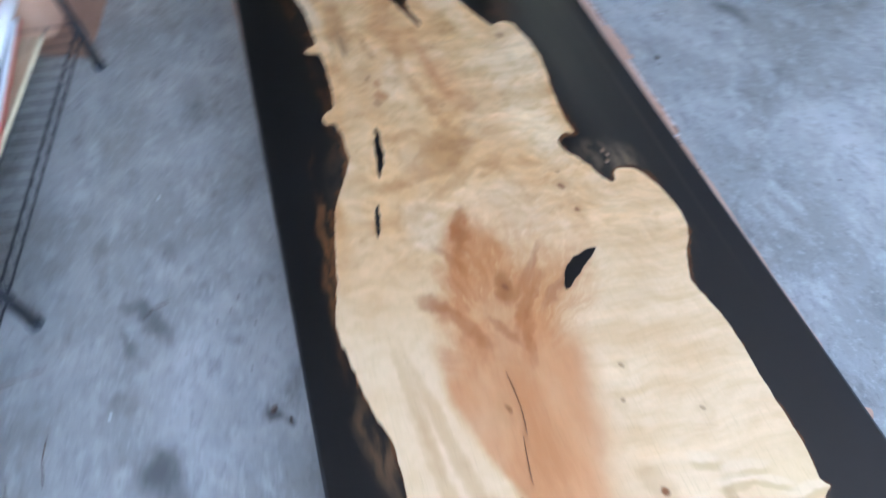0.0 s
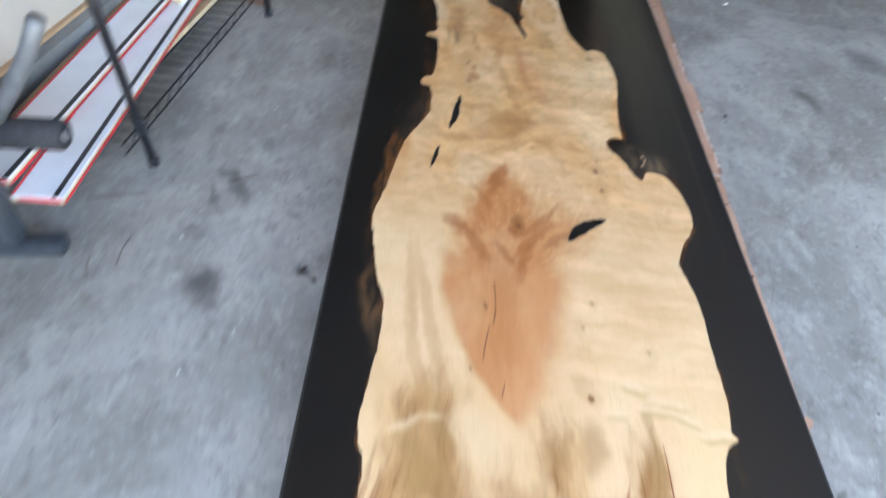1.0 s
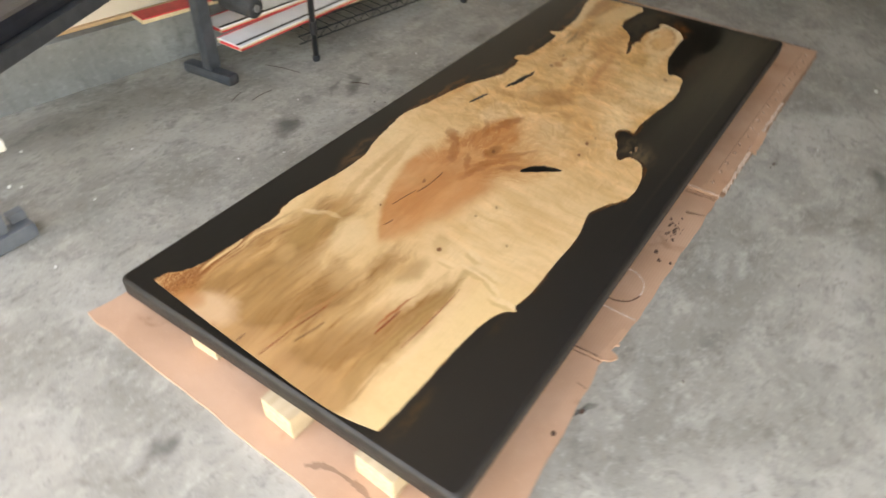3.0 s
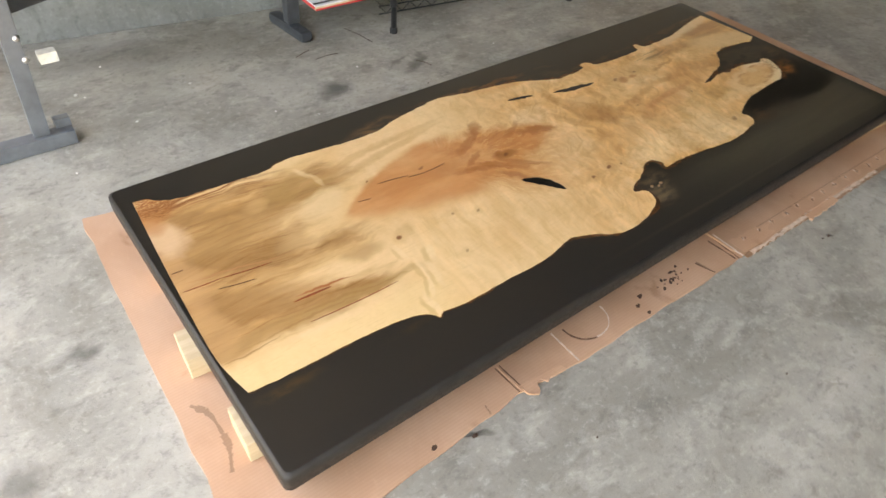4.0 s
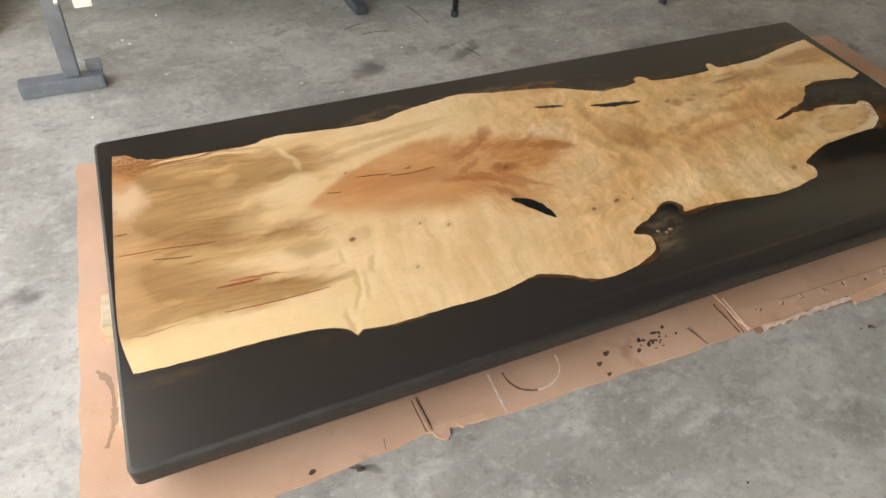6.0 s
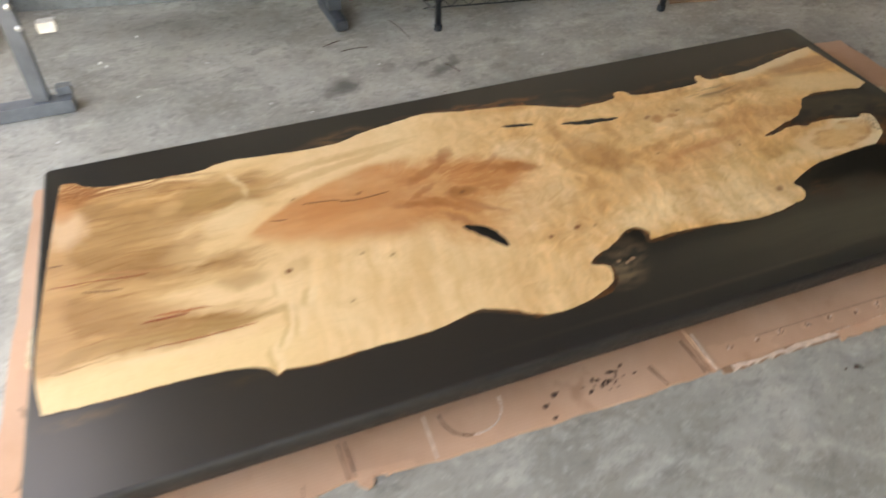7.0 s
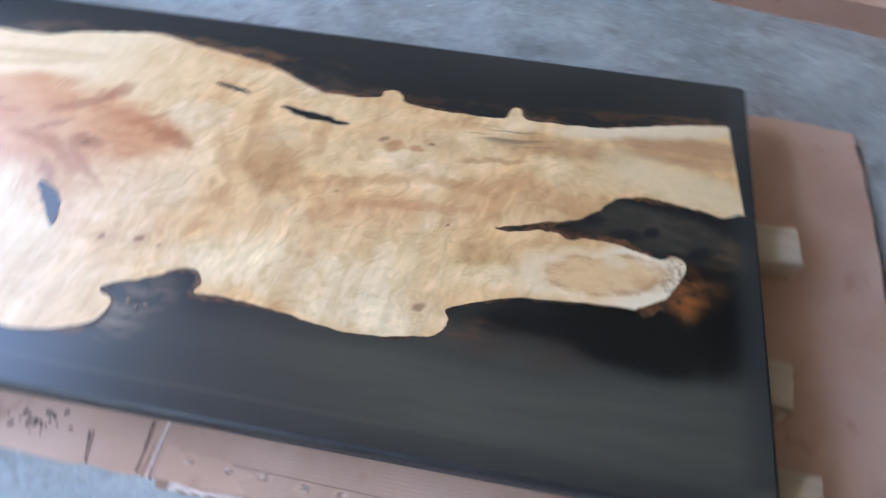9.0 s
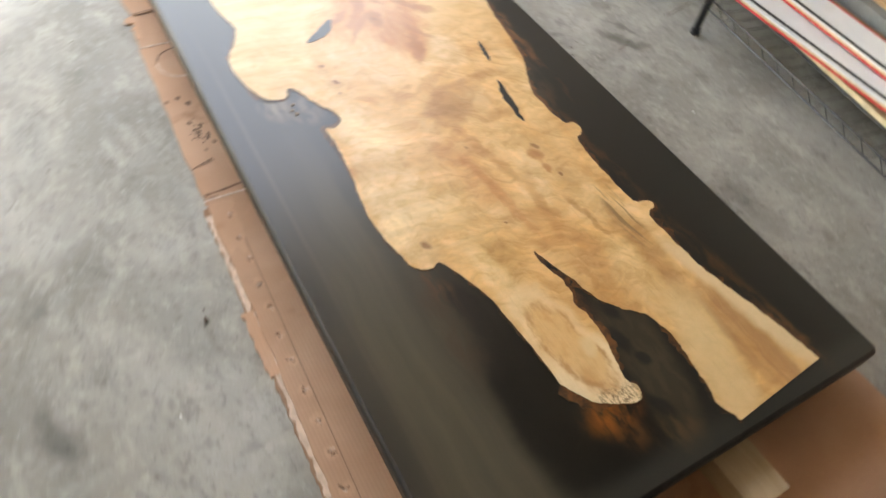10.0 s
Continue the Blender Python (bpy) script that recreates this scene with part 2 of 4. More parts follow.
    col = n.mix(n.times(butt, n.span(plume, 0.46, 0.34), 0.55), col, (0.690, 0.500, 0.280))
    col = shaded(col, butt, streak, 0.38, 0.62, 1.14, 0.86)
    col = shaded(col, butt, thin, 0.42, 0.64, 1.08, 0.82)
    col = shaded(col, butt, fine, 0.46, 0.66, 1.03, 0.80)
    col = spots(col, mid, 0.6, (
        (0.160, -0.560, 0.120, 0.042, -10, 0.60, (0.350, 0.205, 0.092)), (0.235, -0.300, 0.150, 0.055, 8, 0.50, (0.355, 0.215, 0.090)), (0.120, -0.360, 0.080, 0.050, 0, 0.45, (0.370, 0.225, 0.098)),
        (0.425, -0.545, 0.045, 0.022, -10, 0.60, (0.380, 0.235, 0.100)), (0.400, -0.235, 0.060, 0.036, 20, 0.60, (0.410, 0.270, 0.110)), (0.490, -0.270, 0.050, 0.020, 25, 0.55, (0.420, 0.275, 0.115)),
        (0.445, -0.345, 0.055, 0.034, 20, 0.65, (0.780, 0.640, 0.420)), (0.370, -0.430, 0.080, 0.030, -6, 0.45, (0.740, 0.570, 0.340)), (0.300, -0.255, 0.030, 0.020, 0, 0.45, (0.700, 0.500, 0.270)),
        (0.335, -0.655, 0.150, 0.014, -5, 0.70, (0.400, 0.265, 0.115)), (0.150, -0.660, 0.130, 0.016, -2, 0.60, (0.410, 0.270, 0.125)), (0.310, -0.500, 0.120, 0.020, -8, 0.45, (0.640, 0.450, 0.235)),
        (0.045, -0.420, 0.040, 0.110, 0, 0.50, (0.600, 0.390, 0.220)), (0.040, -0.600, 0.035, 0.070, 0, 0.50, (0.610, 0.410, 0.225))))
    # rounded spalt front near the end, and a pale pinkish patch
    shell = n.math("ABSOLUTE", n.math("SUBTRACT", length2(mid, 0.270, -0.330, 0.190, 0.130, -6), 1.0))
    col = n.mix(n.times(n.span(shell, 0.20, 0.0), n.span(x, 0.30, 0.14), 0.40), col, (0.300, 0.165, 0.066))
    col = n.mix(n.times(spot(torn, 0.058, -0.255, 0.044, 0.062, 10, 0.5), n.span(patch, 0.3, 0.55, 0.5, 0.85)), col, (0.720, 0.545, 0.390))
    col = spots(col, sharp, 0.5, (
        (0.298, -0.598, 0.058, 0.0030, -4, 0.9, (0.400, 0.120, 0.045)), (0.165, -0.437, 0.105, 0.0022, -8, 0.7, (0.480, 0.240, 0.120)), (0.350, -0.655, 0.110, 0.0030, -3, 0.5, (0.330, 0.190, 0.070)),
        (0.200, -0.660, 0.120, 0.0026, -2, 0.5, (0.330, 0.190, 0.070)), (0.080, -0.672, 0.060, 0.0022, 2, 0.6, (0.280, 0.150, 0.055)), (0.240, -0.385, 0.080, 0.0020, -6, 0.5, (0.280, 0.140, 0.050))))
    # clean cream bands along both live edges of the butt
    edge_band = n.times(n.span(x, 0.60, 0.45), n.most(n.span(mid[1], -0.700, -0.725), n.span(mid[1], -0.165, -0.140)))
    col = n.mix(n.times(edge_band, n.span(rib, 0.30, 0.60, 0.55, 0.9)), col, (0.830, 0.670, 0.410))
    # a pinched ripple across the slab from the notch inwards
    for sx, sy, rx, ry, a, k in ((0.470, -0.790, 0.007, 0.034, 0, 0.55), (0.497, -0.730, 0.006, 0.034, -16, 0.50), (0.512, -0.672, 0.008, 0.026, -10, 0.55), (0.528, -0.700, 0.007, 0.040, -8, 0.40),
                                 (0.565, -0.640, 0.008, 0.022, -30, 0.5), (0.505, -0.600, 0.007, 0.022, 0, 0.40), (0.455, -0.205, 0.008, 0.024, 20, 0.5), (0.475, -0.245, 0.007, 0.024, 12, 0.45)):
        col = n.mix(spot(sharp, sx, sy, rx, ry, a, 0.7, k), col, (0.880, 0.760, 0.540))
        col = n.mix(spot(sharp, sx - rx * 2.0, sy, rx * 0.8, ry * 0.9, a, 0.7, k * 0.8), col, (0.520, 0.360, 0.170))
    # heartwood between a far and a near edge, a shield with its point to the butt
    hx = n.math("DIVIDE", n.math("SUBTRACT", sharp[0], 0.40), 0.90, True)
    far_edge = n.curve(hx, ((0.0, 0.440), (0.06, 0.412), (0.163, 0.344), (0.393, 0.258), (0.570, 0.240), (0.695, 0.245), (1.0, 0.25)))
    near_edge = n.curve(hx, ((0.0, 0.400), (0.06, 0.419), (0.122, 0.463), (0.231, 0.503), (0.386, 0.534), (0.611, 0.580), (0.675, 0.610), (1.0, 0.65)))
    hy = n.math("MULTIPLY", sharp[1], -1.0)
    d1, d2 = n.math("SUBTRACT", hy, far_edge), n.math("SUBTRACT", near_edge, hy)
    inside = n.math("MINIMUM", d1, d2)
    # its crown fans out from a point inside it
    dx, dy = n.math("SUBTRACT", torn[0], 0.80), n.math("ADD", torn[1], 0.400)
    ang = n.math("ARCTAN2", dy, dx)
    rad = n.math("SQRT", mad(dx, dx, n.math("MULTIPLY", dy, dy)))
    fan = joined((n.math("MULTIPLY", ang, 9.0), n.math("MULTIPLY", rad, 9.0)))
    spoke = n.noise(fan, 1.0, 5, 0.58)
    spoke2 = n.noise(n.place(fan, (7, 3, 0), scale=(2.2, 1.6, 1)), 1.0, 5, 0.60)
    along = n.math("ADD", n.math("DIVIDE", ang, 2.4), 0.5, True)
    reach_out = n.curve(along, ((0.0, 0.14), (0.20, 0.17), (0.30, 0.215), (0.40, 0.270), (0.47, 0.380), (0.52, 0.400), (0.57, 0.325), (0.66, 0.265), (0.76, 0.20), (1.0, 0.14)))
    edge = n.math("SUBTRACT", mad(n.math("SUBTRACT", spoke, 0.5), 0.11, reach_out), rad)
    heart = n.times(n.span(d1, -0.006, 0.020), n.span(d2, -0.030, 0.055), n.most(n.span(sharp[0], 0.90, 0.82), n.span(edge, -0.045, 0.050)))
    red = n.mix(n.span(ring, 0.36, 0.64), (0.640, 0.320, 0.145), (0.540, 0.235, 0.092))
    red = n.mix(n.times(n.span(inside, 0.075, 0.012), 0.35), red, (0.590, 0.275, 0.112))
    crown = n.times(n.span(rad, 0.08, 0.22), n.span(n.math("ABSOLUTE", ang), 1.35, 0.75))
    red = n.mix(n.times(crown, n.span(spoke, 0.46, 0.62), 0.65), red, (0.520, 0.205, 0.066))
    red = n.mix(n.times(crown, n.span(spoke2, 0.52, 0.66), 0.50), red, (0.410, 0.140, 0.040))
    red = n.mix(n.times(crown, n.span(spoke2, 0.47, 0.36), 0.60), red, (0.730, 0.470, 0.250))
    inner = n.span(x, 0.78, 0.90)
    red = n.mix(n.times(n.span(lump, 0.52, 0.66), n.span(rad, 0.34, 0.20), inner, 0.55), red, (0.450, 0.160, 0.046))
    red = n.mix(n.times(n.span(lump, 0.47, 0.36), inner, 0.50), red, (0.720, 0.440, 0.220))
    col = n.mix(n.times(heart, n.span(cloud2, 0.3, 0.55, 0.72, 0.95)), col, red)
    # a warm flush round the crown and the void beside it, then the dark strokes of the crown
    col = spots(col, torn, 0.8, ((0.960, -0.545, 0.090, 0.050, -35, 0.60), (1.040, -0.500, 0.110, 0.050, -30, 0.40), (1.120, -0.430, 0.100, 0.050, -15, 0.40), (1.100, -0.640, 0.050, 0.016, 5, 0.30)),
                (0.560, 0.255, 0.092), n.span(spoke2, 0.34, 0.58, 0.35, 1.0))
    col = spots(col, torn, 0.75, (
        (0.945, -0.318, 0.055, 0.014, 34, 0.60), (1.000, -0.280, 0.030, 0.012, 40, 0.6), (1.160, -0.388, 0.045, 0.013, -16, 0.70), (1.095, -0.345, 0.040, 0.010, 20, 0.5), (0.990, -0.432, 0.030, 0.016, -10, 0.9),
        (0.945, -0.470, 0.060, 0.010, -34, 0.55), (1.010, -0.490, 0.060, 0.009, -38, 0.55), (0.955, -0.530, 0.040, 0.010, -45, 0.65), (0.880, -0.450, 0.050, 0.008, -20, 0.5), (0.905, -0.400, 0.040, 0.008, 30, 0.5)), (0.340, 0.105, 0.028))
    col = spots(col, sharp, 0.8, ((0.70, -0.240, 0.16, 0.010, 12, 0.40), (0.62, -0.215, 0.14, 0.010, 10, 0.35), (0.80, -0.195, 0.10, 0.008, 8, 0.35)), (0.480, 0.270, 0.105))
    # scorched corner with fine streaks
    ember = n.times(spot(torn, 0.078, -0.122, 0.062, 0.048, -12, 0.35), n.span(ash, 0.38, 0.54, 0.35, 1.0))
    col = n.mix(ember, col, (0.360, 0.135, 0.040))
    col = n.mix(n.times(ember, n.span(ash, 0.52, 0.62), 0.85), col, (0.140, 0.042, 0.012))
    col = n.mix(n.times(spot(sharp, 0.20, -0.143, 0.17, 0.020, -4, 0.5), n.span(fine, 0.42, 0.56)), col, (0.270, 0.095, 0.026))
    col = n.mix(spot(sharp, 0.050, -0.195, 0.025, 0.03, 0, 0.6, 0.6), col, (0.500, 0.220, 0.080))
    # stub: an amber teardrop inside a pale rim
    drop = n.math("SQRT", length2(torn, 2.102, -0.566, 0.112, 0.044, 6))
    col = n.mix(n.times(n.span(drop, 1.9, 1.35), n.span(x, 2.08, 2.16)), col, (0.930, 0.840, 0.640))
    col = n.mix(n.times(n.span(drop, 1.75, 1.20), 0.55), col, (0.890, 0.760, 0.520))
    col = n.mix(n.times(n.span(drop, 1.25, 0.70), 0.80), col, (0.800, 0.540, 0.270))
    col = n.mix(n.times(n.span(drop, 1.08, 0.85), n.span(agate, 0.44, 0.64), 0.50), col, (0.620, 0.320, 0.120))
    rim = n.math("ABSOLUTE", n.math("SUBTRACT", drop, 0.95))
    col = n.mix(n.times(n.span(rim, 0.22, 0.02), n.span(agate, 0.40, 0.56), 0.6), col, (0.480, 0.205, 0.065))
    col = n.mix(spot(sharp, 2.125, -0.532, 0.024, 0.014, 0, 0.5, 0.85), col, (0.830, 0.680, 0.430))
    char = n.times(spot(torn, 2.245, -0.548, 0.030, 0.055, -10, 0.4), n.span(ash, 0.48, 0.56))
    col = n.mix(n.times(char, 0.75), col, (0.140, 0.052, 0.016))
    # long arm: a white band along the far edge, pinkish brown below it
    col = n.mix(spot(sharp, 2.19, -0.176, 0.19, 0.026, 11, 0.4, 0.9), col, (0.830, 0.710, 0.500))
    arm = n.times(spot(sharp, 2.28, -0.226, 0.15, 0.036, 3, 0.4), n.span(band, 0.36, 0.58, 0.45, 1.0))
    col = n.mix(n.times(arm, 0.95), col, (0.450, 0.250, 0.125))
    col = n.mix(n.times(arm, n.span(band, 0.54, 0.64), 0.7), col, (0.330, 0.165, 0.085))
    col = n.mix(spot(sharp, 2.25, -0.320, 0.14, 0.045, -14, 0.5, 0.8), col, (0.810, 0.650, 0.400))
    col = n.mix(n.times(spot(sharp, 1.88, -0.250, 0.085, 0.022, -4, 0.5), n.span(thin, 0.47, 0.58), 0.85), col, (0.270, 0.180, 0.090))
    col = n.mix(n.span(fleck, 0.35, 0.7, 0.0, 0.10), col, (0.500, 0.330, 0.160))
    col = n.mix(n.times(n.span(grain, 0.54, 0.72), 0.12), col, (0.330, 0.190, 0.080))
    # the oiled finish deepens and warms all of it
    col = n.mix(1.0, col, (0.915, 0.775, 0.665), "MULTIPLY")
    # knots and pin spots
    for sx, sy, r, k in ((0.539, -0.558, 0.012, 1.0), (0.997, -0.438, 0.012, 1.0), (1.208, -0.651, 0.011, 1.0), (1.132, -0.658, 0.008, 0.9), (1.792, -0.500, 0.006, 0.8),
                         (1.620, -0.315, 0.013, 0.7), (1.730, -0.306, 0.009, 0.8), (1.558, -0.468, 0.007, 0.6), (0.745, -0.352, 0.010, 0.8), (0.585, -0.325, 0.006, 0.8),
                         (1.770, -0.688, 0.015, 0.7), (0.640, -0.690, 0.007, 0.5), (1.255, -0.658, 0.007, 0.7), (0.700, -0.560, 0.006, 0.6), (0.760, -0.590, 0.006, 0.6)):
        col = n.mix(spot(torn, sx, sy, r * 2.6, r * 1.5, 10, 0.8, 0.30 * k), col, (0.400, 0.200, 0.075))
        col = n.mix(spot(sharp, sx, sy, r * 0.75, r * 0.45, 25, 0.6, k), col, (0.240, 0.085, 0.028))
    rough = n.span(fleck, 0.2, 0.8, 0.30, 0.40)
    return n.finish(col, rough, 0, n.math("ADD", grain, n.times(curl, 0.6)), 0.10, 0.0006, coat=0.14, coat_rough=0.26, spec=0.38)


def resin():
    """Near-black translucent casting resin with drowned bark."""
    n = Nodes("black_resin")
    p = n.coord
    w = n.warp(n.warp(p, 7, 0.05), 28, 0.014)
    ws = n.warp(p, 3, 0.10)
    cloud = n.noise(p, 2.2, 4, 0.5)
    col = n.mix(n.span(cloud, 0.3, 0.7), (0.0045, 0.0042, 0.0041), (0.0080, 0.0073, 0.0068))
    # thin milky brown layer towards the near corner of the forked end; near strip also lightened for reflected sky and
    # haze
    layer = n.noise(n.place(ws, turn=3, scale=(1.2, 16, 1)), 1.0, 4, 0.5)
    near = n.times(n.spot(ws, 2.10, -0.86, 0.62, 0.15, 0, 0.7), n.span(layer, 0.35, 0.65, 0.55, 1.0))
    col = n.mix(n.times(n.span(n.axis(ws, 1), -0.68, -0.82), 0.8), col, (0.0240, 0.0205, 0.0175))
    col = n.mix(near, col, (0.080, 0.068, 0.046))
    ragged = n.span(n.noise(n.place(w, turn=6, scale=(13, 38, 1)), 1.0, 6, 0.62), 0.36, 0.64)
    # clear black pools beside the wood
    pool = n.most(n.spot(w, 2.16, -0.685, 0.18, 0.066, -4, 0.35), n.spot(w, 2.310, -0.630, 0.055, 0.110, 0, 0.35), n.spot(w, 1.96, -0.690, 0.10, 0.030, 10, 0.4), n.spot(w, 2.29, -0.52, 0.05, 0.05, 0, 0.4))
    col = n.mix(n.times(pool, 0.96), col, (0.0025, 0.0022, 0.0020))
    # brown smoke inside the fork, with dark eyes
    smoke = n.spot(w, 2.19, -0.440, 0.17, 0.050, -10, 0.4)
    col = n.mix(n.times(smoke, n.span(ragged, 0.0, 1.0, 0.6, 1.0)), col, (0.058, 0.043, 0.027))
    for sx, sy, rx, ry, a in ((2.079, -0.438, 0.022, 0.015, 20), (2.140, -0.465, 0.034, 0.018, 0), (2.195, -0.452, 0.016, 0.013, 0), (2.290, -0.480, 0.030, 0.012, 30)):
        col = n.mix(n.times(n.spot(w, sx, sy, rx, ry, a, 0.45), 0.9), col, (0.0045, 0.0045, 0.0055))
    for sx, sy, rx, ry, a, k, tint in ((2.250, -0.572, 0.034, 0.044, 0, 1.0, (0.300, 0.090, 0.016)), (2.300, -0.565, 0.030, 0.022, 30, 0.7, (0.110, 0.042, 0.014)), (2.340, -0.480, 0.026, 0.040, -30, 0.7, (0.110, 0.062, 0.028)),
                                       (2.02, -0.478, 0.055, 0.012, 6, 0.9, (0.085, 0.034, 0.016)), (1.250, -0.790, 0.060, 0.042, 35, 1.0, (0.170, 0.115, 0.068)), (1.190, -0.795, 0.020, 0.012, 0, 0.8, (0.160, 0.100, 0.056)),
                                       (1.030, -0.848, 0.060, 0.014, 6, 0.4, (0.070, 0.052, 0.034)), (0.745, -0.112, 0.075, 0.022, 12, 1.0, (0.125, 0.065, 0.030)), (0.640, -0.130, 0.060, 0.014, 14, 0.6, (0.070, 0.040, 0.022)),
                                       (2.130, -0.150, 0.20, 0.014, 5, 1.0, (0.075, 0.032, 0.011)), (2.300, -0.130, 0.06, 0.009, 6, 1.0, (0.150, 0.065, 0.020)), (1.200, -0.098, 0.20, 0.009, -4, 1.0, (0.150, 0.058, 0.020)),
                                       (1.860, -0.725, 0.060, 0.018, 6, 1.0, (0.110, 0.050, 0.024)), (1.960, -0.745, 0.110, 0.026, 4, 0.8, (0.048, 0.028, 0.018)), (0.10, -0.790, 0.06, 0.012, 0, 0.8, (0.080, 0.045, 0.018)),
                                       (0.48, -0.800, 0.10, 0.010, 4, 0.7, (0.070, 0.040, 0.014)), (1.42, -0.165, 0.14, 0.020, -10, 0.8, (0.050, 0.034, 0.022)), (1.700, -0.175, 0.18, 0.010, -3, 0.8, (0.080, 0.034, 0.013))):
        col = n.mix(n.times(n.spot(w, sx, sy, rx * 1.15, ry * 1.15, a, 0.6), ragged, k), col, tint)
    # a faint raised line along the near edge with its highlight painted on, and haze painted as paler colour outside it
    ws2 = n.warp(p, 2.5, 0.012)
    line = n.math("ABSOLUTE", n.math("ADD", n.axis(ws2, 1), 0.914))
    ridge = n.times(n.span(line, 0.009, 0.0), n.span(n.axis(p, 0), 0.7, 1.5))
    col = n.mix(n.times(n.span(n.axis(ws2, 1), -0.895, -0.930), 0.6), col, (0.018, 0.016, 0.015))
    col = n.mix(n.times(n.span(n.axis(p, 0), 2.330, 2.375), 0.7), col, (0.030, 0.030, 0.026))
    col = n.mix(n.times(ridge, 0.7), col, (0.060, 0.050, 0.036))
    return n.finish(col, 0.29, 0, ridge, 0.30, 0.0010, spec=0.55)


def bark():
    n = Nodes("live_edge_bark")
    a = n.noise(n.coord, 40, 5, 0.65)
    b = n.noise(n.coord, 5, 3)
    col = n.mix(n.span(a, 0.35, 0.65), (0.036, 0.015, 0.007), (0.170, 0.062, 0.019))
    col = n.mix(n.span(b, 0.54, 0.66), col, (0.022, 0.014, 0.009))
    return n.finish(col, 0.4, 0, a, 0.4, 0.002)


def concrete(name, light, dark, stains=()):
    n = Nodes(name)
    p = n.coord
    w = n.warp(p, 2.2, 0.35)
    wm = n.warp(w, 9, 0.06)
    cloud = n.noise(wm, 2.2, 6, 0.62)
    smear = n.noise(n.place(n.warp(p, 2.0, 0.12), turn=28, scale=(6, 11, 1)), 1.0, 6, 0.72)
    smear2 = n.noise(n.place(n.warp(p, 2.6, 0.12), turn=-40, scale=(7, 12, 1)), 1.0, 6, 0.74)
    col = n.mix(n.span(cloud, 0.34, 0.64), light, dark)
    col = n.mix(n.times(n.span(smear, 0.50, 0.66), 0.42), col, tuple(c * 1.28 for c in light))
    col = n.mix(n.times(n.span(smear2, 0.53, 0.68), 0.55), col, tuple(c * 0.62 for c in dark))
    col = n.mix(n.times(n.span(n.noise(wm, 19, 5, 0.65), 0.55, 0.70), 0.38), col, tuple(c * 0.60 for c in dark))
    col = n.mix(n.times(n.span(n.noise(n.place(wm, (4, 2, 0)), 15, 5, 0.65), 0.57, 0.72), 0.26), col, tuple(c * 1.35 for c in light))
    speck = n.noise(p, 130, 4, 0.7)
    pit = n.noise(n.warp(p, 14, 0.03), 46, 6, 0.7)
    col = n.mix(n.times(n.span(pit, 0.54, 0.66), 0.42), col, tuple(c * 0.62 for c in dark))
    col = n.mix(n.times(n.span(pit, 0.46, 0.34), 0.40), col, tuple(c * 1.22 for c in light))
    col = n.mix(n.times(n.span(speck, 0.55, 0.75), 0.35), col, tuple(c * 0.55 for c in dark))
    blot = n.times(n.span(n.noise(wm, 8, 4, 0.6), 0.60, 0.72), n.span(n.noise(p, 1.3, 2), 0.42, 0.62))
    col = n.mix(n.times(blot, 0.55), col, tuple(c * 0.42 for c in dark))
    for sx, sy, rx, ry, a, k in stains:
        col = n.mix(n.times(n.spot(n.warp(n.warp(p, 9, 0.09), 40, 0.03), sx, sy, rx, ry, a, 0.7), k), col, tuple(c * 0.25 for c in dark))
    rough = n.span(smear, 0.3, 0.7, 0.60, 0.85)
    return n.finish(col, rough, 0, n.math("ADD", n.math("ADD", cloud, n.times(pit, 0.8)), n.times(speck, 0.5)), 0.35, 0.003, spec=0.35)


def cardboard(name, tone=1.0):
    n = Nodes(name)
    p = n.coord
    cloud = n.noise(n.warp(p, 3, 0.2), 4, 5)
    fibre = n.noise(n.place(p, scale=(180, 60, 60)), 1.0, 3)
    flute = n.wave(n.place(p, turn=90), 42.0, 0.4, 1)
    col = n.mix(n.span(cloud, 0.3, 0.7), (0.505 * tone, 0.312 * tone, 0.218 * tone), (0.430 * tone, 0.250 * tone, 0.165 * tone))
    col = n.mix(n.times(n.span(flute, 0.3, 0.9), 0.10), col, (0.300 * tone, 0.150 * tone, 0.085 * tone))
    damp = n.times(n.span(n.noise(n.warp(p, 6, 0.1), 6, 4), 0.60, 0.70), 0.45)
    col = n.mix(damp, col, (0.250 * tone, 0.115 * tone, 0.060 * tone))
    col = n.mix(n.times(n.span(fibre, 0.55, 0.8), 0.2), col, (0.600 * tone, 0.380 * tone, 0.260 * tone))
    return n.finish(col, 0.85, 0, n.math("ADD", fibre, n.times(flute, 0.4)), 0.15, 0.001, spec=0.2)


def lumber(name, light, dark, stretch=(6, 60, 60)):
    n = Nodes(name)
    g = n.noise(n.place(n.warp(n.coord, 6, 0.03), scale=stretch), 1.0, 5, 0.6)
    col = n.mix(n.span(g, 0.3, 0.7), light, dark)
    col = n.mix(n.times(n.span(n.noise(n.coord, 9, 3), 0.5, 0.75), 0.4), col, tuple(c * 0.75 for c in dark))
    return n.finish(col, 0.7, 0, g, 0.25, 0.001, spec=0.3)


